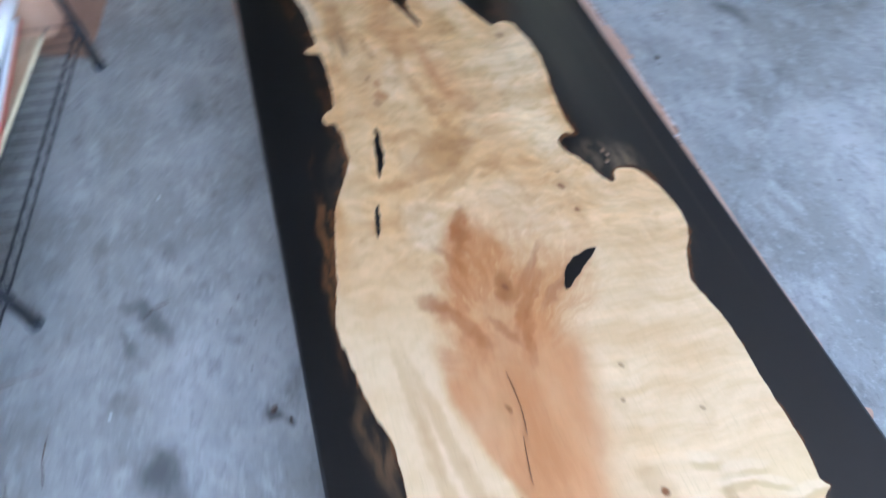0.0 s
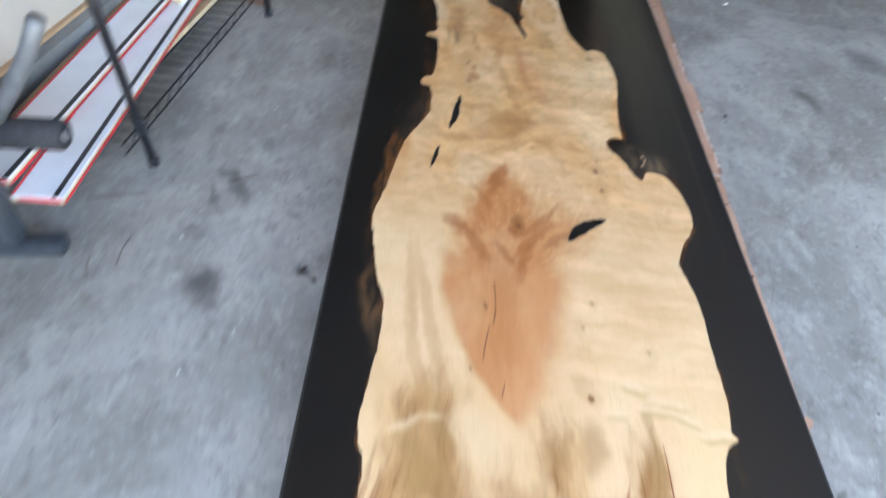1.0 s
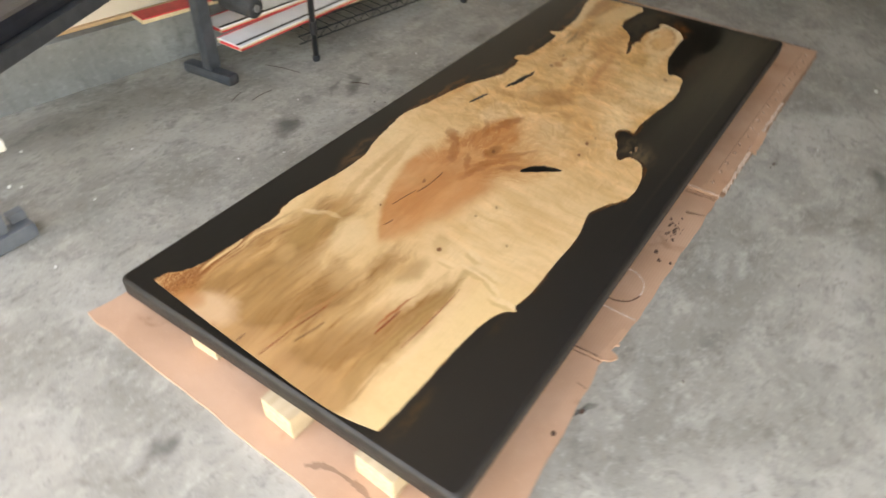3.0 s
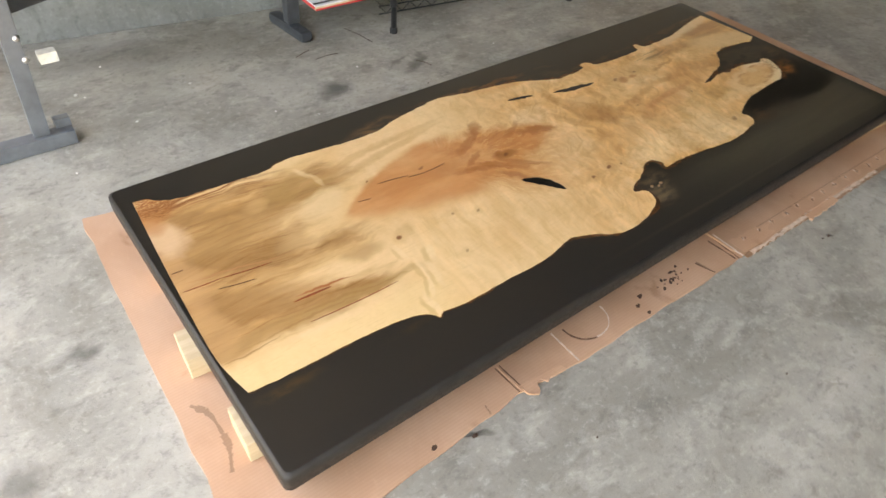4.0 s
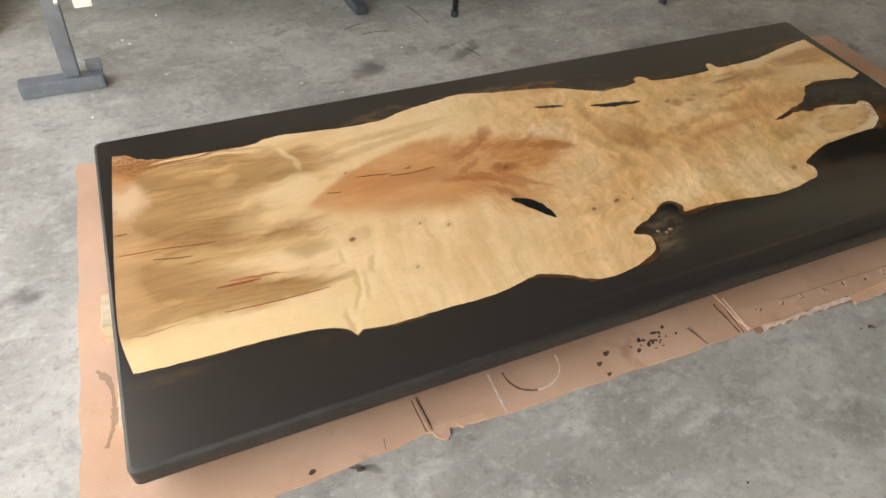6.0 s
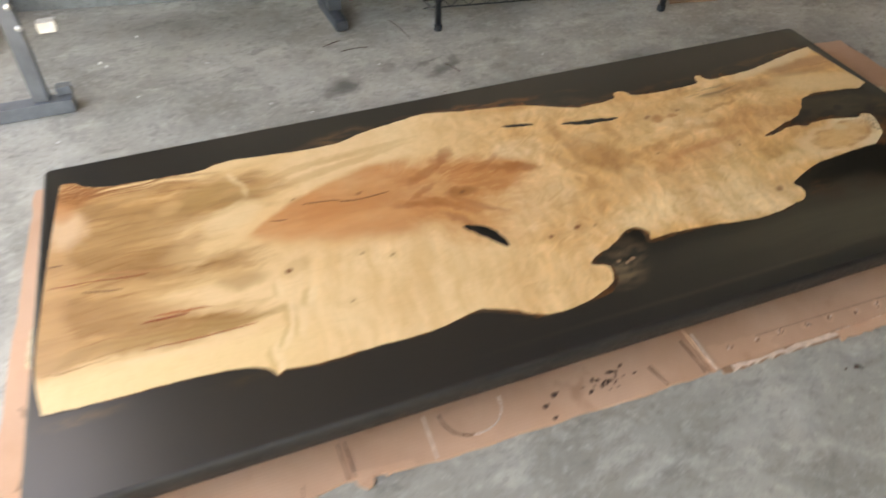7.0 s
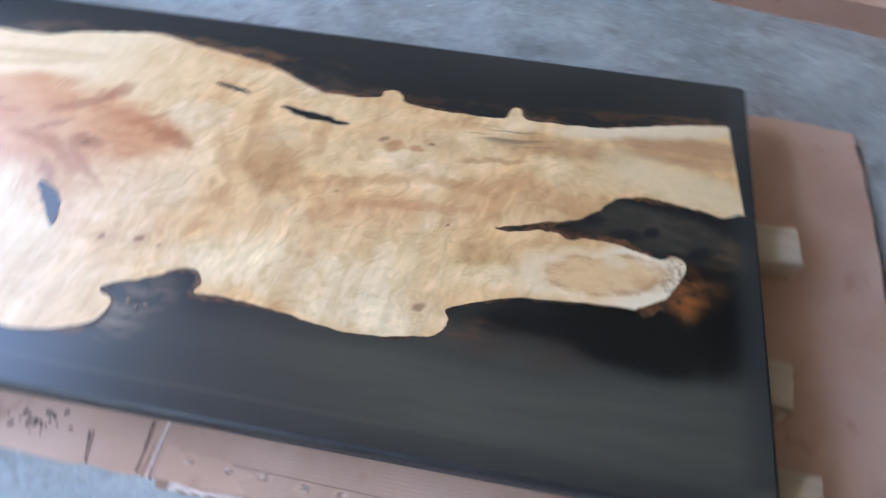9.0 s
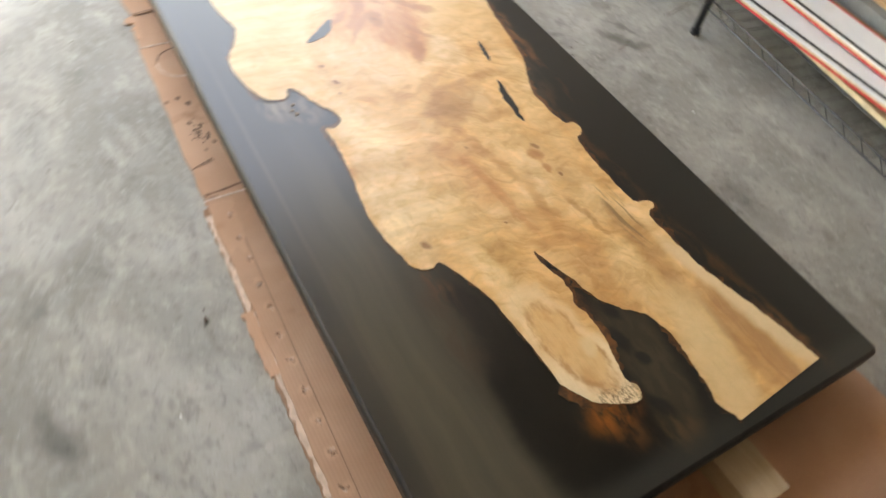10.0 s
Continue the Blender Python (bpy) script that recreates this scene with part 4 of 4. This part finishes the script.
def blotch(x, y, r, low, high, seed, stretch=1.0, turn=0.0):
    pts = []
    for k in range(14):
        a = 2 * math.pi * k / 14
        q = r * (1 + 0.45 * noise.noise((math.cos(a) * 1.3, math.sin(a) * 1.3, seed)))
        u, v = q * stretch * math.cos(a), q * math.sin(a)
        c, s = math.cos(radians(turn)), math.sin(radians(turn))
        pts.append((x + u * c - v * s, y + u * s + v * c))
    return slab(pts, low, high)


for x, m in ((0.5365, PUNCH), (0.5435, CARD), (0.5500, PUNCH)):
    part("fold", strip((x - 0.003, -0.940), (x + 0.001, -1.020), 0.0050 if m is CARD else 0.0030, 0.004, 0.0086 if m is CARD else 0.0068, x * 9), m, card_w, "creased double fold")
part("seam", strip((0.714, -0.940), (0.712, -1.037), 0.0042, 0.004, 0.0070, 2), CARD_PALE, card_w, "pale torn seam")
part("torn_corner", slab(spline(((0.546, -1.008), (0.552, -1.034), (0.570, -1.050), (0.580, -1.042), (0.585, -1.028), (0.600, -1.022), (0.612, -1.038), (0.622, -1.033), (0.642, -1.034), (0.668, -1.037), (0.664, -1.020)), 0.004, 0.004, 3.0), 0.0015, 0.0068), CARD_TORN, card_w, "ragged torn corrugation")
flap = [(0.746 + 0.067 * (1 - math.cos(t)), -0.948 - 0.066 * math.sin(t) ** 0.8) for t in (math.pi * k / 16 for k in range(17))]
part("torn_flap", slab(flap, 0.004, 0.0070), CARD, card_w, "loose torn flap")
for k in range(16):
    part("tear", strip(flap[k], flap[k + 1], 0.0036, 0.004, 0.0078, k, 0.5), CARD_PALE if k > 6 else PUNCH, card_w)
rng = random.Random(5)
for k in range(22):
    x, y = 1.115 + rng.gauss(0, 0.035), -0.992 + rng.gauss(0, 0.011)
    part("drip", blotch(x, y, rng.uniform(0.0015, 0.0042), 0.005, 0.0062, k * 3.1, rng.uniform(1, 2.2), rng.uniform(-40, 60)), SOOT, card_w, "dark brown drip")
for x, y, r in ((0.965, -1.004, 0.005), (0.972, -1.035, 0.004), (0.995, -0.985, 0.006), (1.165, -0.968, 0.004), (0.30, -1.018, 0.005)):
    part("drip", blotch(x, y, r, 0.005, 0.0061, x * 9, 1.5, 20), SOOT, card_w, "dark brown drip")
part("seam", strip((1.360, -0.950), (1.358, -1.052), 0.0052, 0.010, 0.0125, 6), CARD_PALE, card_e, "pale torn seam")
part("seam", strip((1.228, -0.990), (1.236, -1.030), 0.004, 0.004, 0.0072, 8), CARD_DARK, card_w, "dark crease")
part("skinned_patch", slab(spline(((1.374, -0.992), (1.420, -0.999), (1.470, -0.998), (1.505, -1.008), (1.545, -1.016), (1.520, -1.030), (1.535, -1.046), (1.470, -1.049), (1.400, -1.051), (1.372, -1.046)), 0.006, 0.006, 7.0), 0.010, 0.0119), CARD_TORN, card_e, "skinned pale patch")
part("torn_strip", strip((1.688, -1.066), (1.852, -1.064), 0.024, 0.0, 0.0060, 12, 0.45), CARD_TORN, card_e, "torn loose strip of corrugation")
part("paper_layer", strip((1.40, -1.054), (2.12, -1.065), 0.013, 0.0, 0.0052, 15, 0.6), CARD_PALE, card_e, "pale frayed lower paper layer")
part("crease", strip((1.50, -1.004), (2.62, -1.030), 0.0022, 0.010, 0.0121, 4, 0.2), CARD_DARK, card_e, "scored fold line")
rng = random.Random(9)
for k in range(18):
    x, y = 1.425 + 0.0692 * k, -1.012 - 0.0022 * k + rng.uniform(-0.004, 0.003)
    for s in range(4):
        a = radians(rng.uniform(30, 100))
        u, v = rng.uniform(-0.008, 0.008), rng.uniform(-0.005, 0.005)
        c, d = rng.uniform(0.003, 0.006) * math.cos(a), rng.uniform(0.003, 0.006) * math.sin(a)
        part("punch_mark", strip((x + u - c, y + v - d), (x + u + c, y + v + d), 0.0024, 0.010, 0.0122 + 0.0002 * s, k + s, 0.3), PUNCH if s < 3 else CARD_PALE, card_e)
rng = random.Random(19)
for k in range(18):
    x, y = 1.425 + 0.0692 * k, -1.012 - 0.0022 * k
    part("dimple", blotch(x + rng.uniform(-0.004, 0.004), y, rng.uniform(0.010, 0.014), 0.010, 0.01185, k * 2.3, 1.25, rng.uniform(0, 90)), CARD_TORN, card_e, "pressed dimple round a punch mark")
part("lower_ply", strip((1.375, -1.052), (2.66, -1.078), 0.020, 0.0, 0.0045, 31, 0.25), CARD_DARK, card_e, "darker lower ply")
for x0, y0, x1, y1, w, m in ((1.330, -0.955, 1.336, -1.046, 0.0045, PUNCH), (1.352, -0.955, 1.346, -1.050, 0.0035, PUNCH), (1.222, -0.992, 1.240, -1.046, 0.0035, PUNCH), (0.452, -1.002, 0.447, -1.026, 0.0030, CARD_DARK)):
    part("crease", strip((x0, y0), (x1, y1), w, 0.004, 0.0068, x0 * 7, 0.5), m, card_w, "dark pressed crease")
hook = spline(((-0.062, -0.640), (-0.044, -0.668), (-0.035, -0.712), (-0.037, -0.776), (-0.056, -0.830)), 0.014)
for k in range(len(hook) - 1):
    part("damp_stain", strip(hook[k], hook[k + 1], 0.010 + 0.004 * math.sin(k), 0.005, 0.0061, k, 0.5), CARD_DARK, card_w)
# shadow beside the sheet's end, laid in as a black strip
part("shadow_gap", strip((2.706, -0.02), (2.700, -1.05), 0.010, 0.0, 0.0055, 2, 0.2), BLACK_STRIPE, card_e, "black strip standing for the shadow along the sheet's end")


# ---- weight bench ----
bench = thing("weight_bench", (0, 0, 0), "grey steel weight bench with dark pad and foam roller", "exercise bench")
part("foot", box((0.050, 0.245, 0.042), (0.946, 0.806, 0.0215), 0.016, None, Matrix.Rotation(radians(5), 4, "Z")), DARK_STEEL, bench, "charcoal steel T foot")
part("leg", box((0.052, 0.045, 0.50), (0.955, 0.802, 0.290), 0.005), DARK_STEEL, bench, "charcoal steel leg")
spine = Vector((0.80, 0.355, 0)).normalized()
mid = Vector((0.45, 0.86, 0.475))
turn = Matrix.Rotation(math.atan2(spine.y, spine.x), 4, "Z")
part("pad", box((1.00, 0.24, 0.055), mid, 0.018, None, turn), VINYL, bench, "dark vinyl pad")
part("beam", box((1.15, 0.045, 0.045), (0.48, 0.74, 0.425), 0.004, None, turn), DARK_STEEL, bench, "charcoal steel beam")
hub = Vector((1.078, 0.812, 0.270))
axis = Vector((0.02, -1.0, -0.01)).normalized()
spin = axis.to_track_quat("Z", "Y").to_matrix().to_4x4()
R = 0.038
roller = part("foam_roller", lathe(((0.014, 0), (R - 0.006, 0.001), (R, 0.008), (R, 0.162), (R - 0.006, 0.169), (0.012, 0.170)), spin, hub, 28), FOAM, bench, "black foam leg roller", True)
part("cap", lathe(((0.014, 0), (0.014, 0.004), (0.004, 0.006)), spin, hub + axis * 0.1702, 16), ALLOY, roller, "steel end cap")
part("arm", tube((hub + Vector((0, 0.005, 0)), (1.050, 0.795, 0.370), (1.020, 0.765, 0.480), (0.975, 0.745, 0.560)), 0.021), ARM_GREY, bench, "dull grey steel arm", True)
part("arm", tube(((1.070, 0.790, 0.300), (1.080, 0.715, 0.390), (1.085, 0.640, 0.480), (1.080, 0.585, 0.560)), 0.019), ARM_GREY, bench, "dull grey steel arm", True)
part("axle", tube((hub + Vector((0, 0.050, 0)), hub), 0.013), ARM_GREY, bench, "grey axle", True)
part("knob", lathe(((0.010, 0), (0.024, 0.002), (0.026, 0.012), (0.022, 0.022), (0.006, 0.024)), Matrix.Rotation(radians(90), 4, "X"), (1.076, 0.872, 0.270), 18), FOAM, bench, "black knob", True)
part("seat_pad", box((0.26, 0.24, 0.070), (1.060, 0.915, 0.450), 0.022), VINYL, bench, "dark vinyl seat pad")
part("clevis", box((0.046, 0.030, 0.060), (1.074, 0.838, 0.288), 0.006), ARM_GREY, bench, "grey clevis plate")

# ---- steel stand ----
stand = thing("steel_stand", (0, 0, 0), "blue-grey steel stand with bolted upright and flat foot", "stand")
part("foot", box((0.240, 0.050, 0.045), (-0.088, 0.478, 0.0235), 0.004), GREY_STEEL, stand)
part("upright", box((0.046, 0.036, 0.90), (-0.028, 0.485, 0.496), 0.004, None, pose(0, 0, 0, 0, 3.4, 0)), GREY_STEEL, stand)
part("gusset", box((0.045, 0.030, 0.030), (0.012, 0.505, 0.058), 0.004), GREY_STEEL, stand)
for x, z in ((-0.022, 0.352), (-0.020, 0.288)):
    part("bolt", lathe(((0.009, 0), (0.009, 0.006), (0.006, 0.010), (0.003, 0.011)), Matrix.Rotation(radians(90), 4, "X"), (x, 0.466, z), 12), ZINC, stand, "zinc bolt")
part("peg", box((0.050, 0.034, 0.032), (0.040, 0.515, 0.262), 0.004), CHIP, stand, "pale plastic peg")

crate = thing("storage_crate", pose(-0.66, 0.98, 0, 0, 0, 18), "black plastic storage crate beside the plinth", "crate")
part("side", box((0.66, 0.012, 0.30), (0, -0.20, 0.152), 0.004), VINYL, crate)
part("side", box((0.66, 0.012, 0.30), (0, 0.20, 0.152), 0.004), VINYL, crate)
part("end", box((0.012, 0.388, 0.30), (-0.324, 0, 0.152), 0.004), VINYL, crate)
part("end", box((0.012, 0.388, 0.30), (0.324, 0, 0.152), 0.004), VINYL, crate)
part("base", box((0.636, 0.388, 0.010), (0, 0, 0.006), 0.002), VINYL, crate)

# ---- rack with boards ----
RACK = pose(1.300, 0.585, 0, 0, 0, -8.3)
rack = thing("storage_rack", RACK, "black tube rack with dark wire shelf", "rack")
for x, y in ((0, 0), (0.910, 0), (0, 0.42), (0.910, 0.42)):
    leg = part("leg", tube(((x, y, 0.0), (x, y, 0.95)), 0.0125), BLACK_TUBE, rack, "black enamelled tube leg", True)
    part("sleeve", tube(((x, y, 0.115), (x, y, 0.165)), 0.0155), BLACK_TUBE, leg, "black sleeve")
    part("rubber_foot", lathe(((0.013, 0), (0.0155, 0.002), (0.0155, 0.022), (0.013, 0.024)), Matrix.Identity(4), (x, y, 0.0), 14), FOAM, leg)
for z in (0.105,):
    shelf = part("wire_shelf", tube(((-0.05, 0.035, z), (1.00, 0.035, z)), 0.0032, 8), WIRE, rack, "dark wire shelf")
    for y in (0.13, 0.22, 0.31, 0.40):
        part("wire", tube(((-0.05, y, z), (1.00, y, z)), 0.0026, 6), WIRE, shelf)
    part("wire", tube(((-0.05, 0.035, z - 0.032), (1.00, 0.035, z - 0.032)), 0.0030, 6), WIRE, shelf)
    for k in range(15):
        x = -0.05 + 0.07 * k
        part("truss", tube(((x, 0.035, z), (x + 0.035, 0.035, z - 0.032), (x + 0.07, 0.035, z)), 0.0020, 6), WIRE, shelf)
    for k in range(22):
        x = -0.04 + 0.049 * k
        part("cross_wire", tube(((x, 0.03, z + 0.004), (x, 0.42, z + 0.004)), 0.0016, 6), WIRE, shelf)


def striped_board(x, y, z, turn, long, wide, label, front="red", extra=()):
    b = thing("striped_board", pose(x, y, z, 0, 0, turn), label, "board", "boards on the rack")
    thick = 0.020
    part("face", box((long, wide, 0.006), (long / 2, wide / 2, thick - 0.003), 0.001), WHITE, b, "white laminate face")
    part("core", box((long - 0.002, wide - 0.002, thick - 0.0062), (long / 2, wide / 2, (thick - 0.0062) / 2), 0.001), CREAM_EDGE, b, "raw wooden core")
    for at, w, m in extra:
        bm = box((long, w, 0.0008), (long / 2, at, thick + 0.0004))
        part("stripe", bm, m, b)
    part("edge_band", box((long, 0.003, 0.006), (long / 2, -0.0016, 0.005), 0.0008), RED_STRIPE if front == "red" else BLACK_STRIPE, b)
    part("edge_band", box((0.003, wide * 0.8, 0.010), (-0.0016, wide * 0.45, 0.010), 0.0008), RED_STRIPE, b, "scuffed red end band")
    return b


striped_board(0.985, 0.652, 0.134, -1.0, 1.32, 0.128, "white laminate board with black and red stripes", "red", ((0.020, 0.013, BLACK_STRIPE), (0.123, 0.007, RED_STRIPE)))
striped_board(1.020, 0.790, 0.1556, -4.6, 1.28, 0.122, "white laminate board with a torn black stripe", "red", ((0.010, 0.014, BLACK_STRIPE), (0.119, 0.007, RED_STRIPE)))
striped_board(1.985, 0.850, 0.1556, -6.0, 0.62, 0.090, "grey-white board with red edge lying behind others", "red", ((0.006, 0.008, RED_STRIPE), (0.070, 0.030, BLACK_STRIPE)))
# the dark gap behind the batten, filled with a matte black panel
panel = thing("dark_gap_panel", pose(1.190, 0.925, 0.113, 0, 0, -6), "matte black panel standing for the dark gap behind the boards", "board", "boards on the rack")
part("face", box((0.76, 0.100, 0.018), (0.38, 0.050, 0.009), 0.002), FOAM, panel)
red_board = thing("red_board", pose(0.835, 0.985, 0.198, 0, 0, -10), "red-faced board with raw cream edge on the plinth", "board", "boards on the rack")
part("face", box((0.46, 0.085, 0.005), (0.23, 0.050, 0.0165), 0.001), RED_STRIPE, red_board)
part("core", box((0.46, 0.085, 0.0138), (0.23, 0.050, 0.0070), 0.001), CREAM_EDGE, red_board, "raw cream core")
strip_board = thing("plywood_strip", pose(1.250, 0.742, 0.113, 0, 0, -9.5), "long pinkish plywood strip on the wire shelf", "wood strip")
part("strip", box((1.00, 0.070, 0.013), (0.50, 0.030, 0.0065), 0.002), PLY, strip_board)
part("raw_edge", box((1.00, 0.004, 0.015), (0.50, -0.0072, 0.0078), 0.001), CREAM_EDGE, strip_board, "pale sawn edge")
strip_two = thing("timber_batten", pose(1.255, 0.902, 0.113, 0, 0, -4.6), "brown timber batten standing on edge behind the boards", "wood strip")
part("batten", box((0.95, 0.024, 0.060), (0.475, 0.0, 0.030), 0.002), DARK_PINE, strip_two)
pipe = thing("paper_roll", pose(1.945, 0.676, 0.1558, 0, 0, -5), "rolled white sheet lying on the boards", "roll")
part("roll", tube(((0, 0, 0.022), (0.30, 0.002, 0.022), (0.62, 0.0, 0.022)), 0.022, 18), FILM, pipe, "", True)
part("spiral", tube(((-0.002, 0, 0.022), (0.02, 0, 0.022)), 0.015, 14), CREAM_EDGE, pipe, "cream inner end")


def crumpled(x0, x1, y0, y1, z, seed, rise, nx=40, ny=26):
    """A thin sheet with folds, with thickness."""
    bm = bmesh.new()
    grid = []
    for i in range(nx + 1):
        row = []
        for j in range(ny + 1):
            u, v = i / nx, j / ny
            x, y = x0 + (x1 - x0) * u, y0 + (y1 - y0) * v + 0.03 * noise.noise((u * 4, seed, 0))
            h = rise * (abs(noise.noise((x * 7, y * 7, seed))) + 0.5 * abs(noise.noise((x * 17, y * 17, seed))))
            row.append(bm.verts.new((x, y, z + h - 0.05 * max(0, 0.12 - v) / 0.12)))
        grid.append(row)
    for i in range(nx):
        for j in range(ny):
            bm.faces.new((grid[i][j], grid[i + 1][j], grid[i + 1][j + 1], grid[i][j + 1]))
    out = bmesh.ops.extrude_face_region(bm, geom=bm.faces[:])
    bmesh.ops.translate(bm, vec=(0, 0, -0.0015), verts=[v for v in out["geom"] if isinstance(v, bmesh.types.BMVert)])
    return bm


film = part("plastic_film", crumpled(1.98, 2.45, 0.74, 1.02, 0.200, 3, 0.030), FILM, None, "", True)
tagged(film, "crumpled white packing film over the stacked boards", "packing film")
wrap = part("brown_paper", crumpled(2.06, 2.55, 0.78, 1.04, 0.232, 8, 0.014), CARD, None, "", True)
tagged(wrap, "sheet of brown wrapping paper over white film", "paper")
cloth = part("red_cloth", crumpled(1.12, 1.62, 1.00, 1.13, 0.205, 13, 0.080), RED_CLOTH, None, "", True)
tagged(cloth, "bunched red cloth behind the striped boards", "cloth")

# ---- cartons at the far end ----
sheet("cardboard_sheet", ((2.27, 0.488), (2.86, 0.395), (3.60, 0.270), (3.75, 0.720), (2.45, 0.900)), 31, 0.0, 0.006, CARD_DARK, "large brown cardboard sheet lying past the rack")
carton = thing("carton", pose(2.40, 0.60, 0.0062, 0, 0, -9), "closed pale pinkish cardboard carton on a cardboard sheet", "carton")
part("front", box((0.90, 0.006, 0.32), (0.45, 0.0, 0.16), 0.001), CARD, carton)
part("back", box((0.90, 0.006, 0.32), (0.45, 0.22, 0.16), 0.001), CARD, carton)
part("side", box((0.006, 0.213, 0.32), (0.004, 0.11, 0.16), 0.001), CARD, carton)
part("side", box((0.006, 0.213, 0.32), (0.896, 0.11, 0.16), 0.001), CARD, carton)
part("lid_flap", box((0.90, 0.112, 0.005), (0.45, 0.054, 0.323), 0.001), CARD, carton)
part("lid_flap", box((0.90, 0.112, 0.005), (0.45, 0.168, 0.323), 0.001), CARD, carton)

# ---- litter on the floor ----
rng = random.Random(11)


def litter(name, x, y, size, m, label, turn):
    bm = bmesh.new()
    bmesh.ops.create_icosphere(bm, subdivisions=1, radius=1)
    for v in bm.verts:
        v.co *= 1 + 0.35 * noise.noise(v.co * 2 + Vector((x * 9, y * 9, 0)))
    bmesh.ops.scale(bm, vec=size, verts=bm.verts)
    ob = part(name, bm, m)
    ob.matrix_world = pose(x, y, size[2] * 0.8, 0, 0, turn)
    tagged(ob, label, name.replace("_", " "), "litter on the floor")


for x, y, s in ((0.101, 0.735, 0.009), (0.122, 0.706, 0.006), (0.216, 0.477, 0.005), (0.228, 0.889, 0.006), (-0.02, 0.30, 0.006), (2.457, -1.349, 0.010), (1.812, -1.729, 0.009), (1.02, 0.42, 0.005),
                (0.62, 0.30, 0.005), (0.735, 0.21, 0.004), (-0.35, 0.15, 0.006), (1.60, 0.30, 0.005), (1.85, -1.25, 0.004), (0.45, 0.62, 0.005), (-0.30, -0.95, 0.005)):
    litter("white_chip", x, y, (s, s * 0.7, s * 0.35), CHIP, "small white chip lying on the concrete", rng.uniform(0, 180))
for x, y, s in ((1.665, -1.146, 0.007), (1.640, -1.142, 0.004), (0.388, -1.045, 0.009), (0.932, 0.086, 0.010), (1.179, 0.183, 0.004), (1.232, 0.129, 0.005), (1.20, 0.15, 0.004), (1.15, 0.10, 0.004), (0.90, 0.055, 0.006),
                (1.04, 0.12, 0.004), (0.60, -1.20, 0.004), (1.10, -1.35, 0.004)):
    litter("dark_crumb", x, y, (s, s * 0.6, s * 0.35), SOOT, "small dark crumb of bark on the concrete", rng.uniform(0, 180))
for a, b in (((0.914, 0.549), (1.012, 0.549)), ((1.146, 0.719), (1.180, 0.560)), ((1.243, 0.347), (1.271, 0.284)), ((0.86, 0.60), (0.93, 0.625))):
    ob = part("splinter", tube(((*a, 0.0010), (0.5 * (a[0] + b[0]) + 0.004, 0.5 * (a[1] + b[1]) + 0.005, 0.0016), (*b, 0.0010)), 0.0011, 6), SOOT)
    tagged(ob, "thin dark splinter lying on the concrete", "splinter", "litter on the floor")
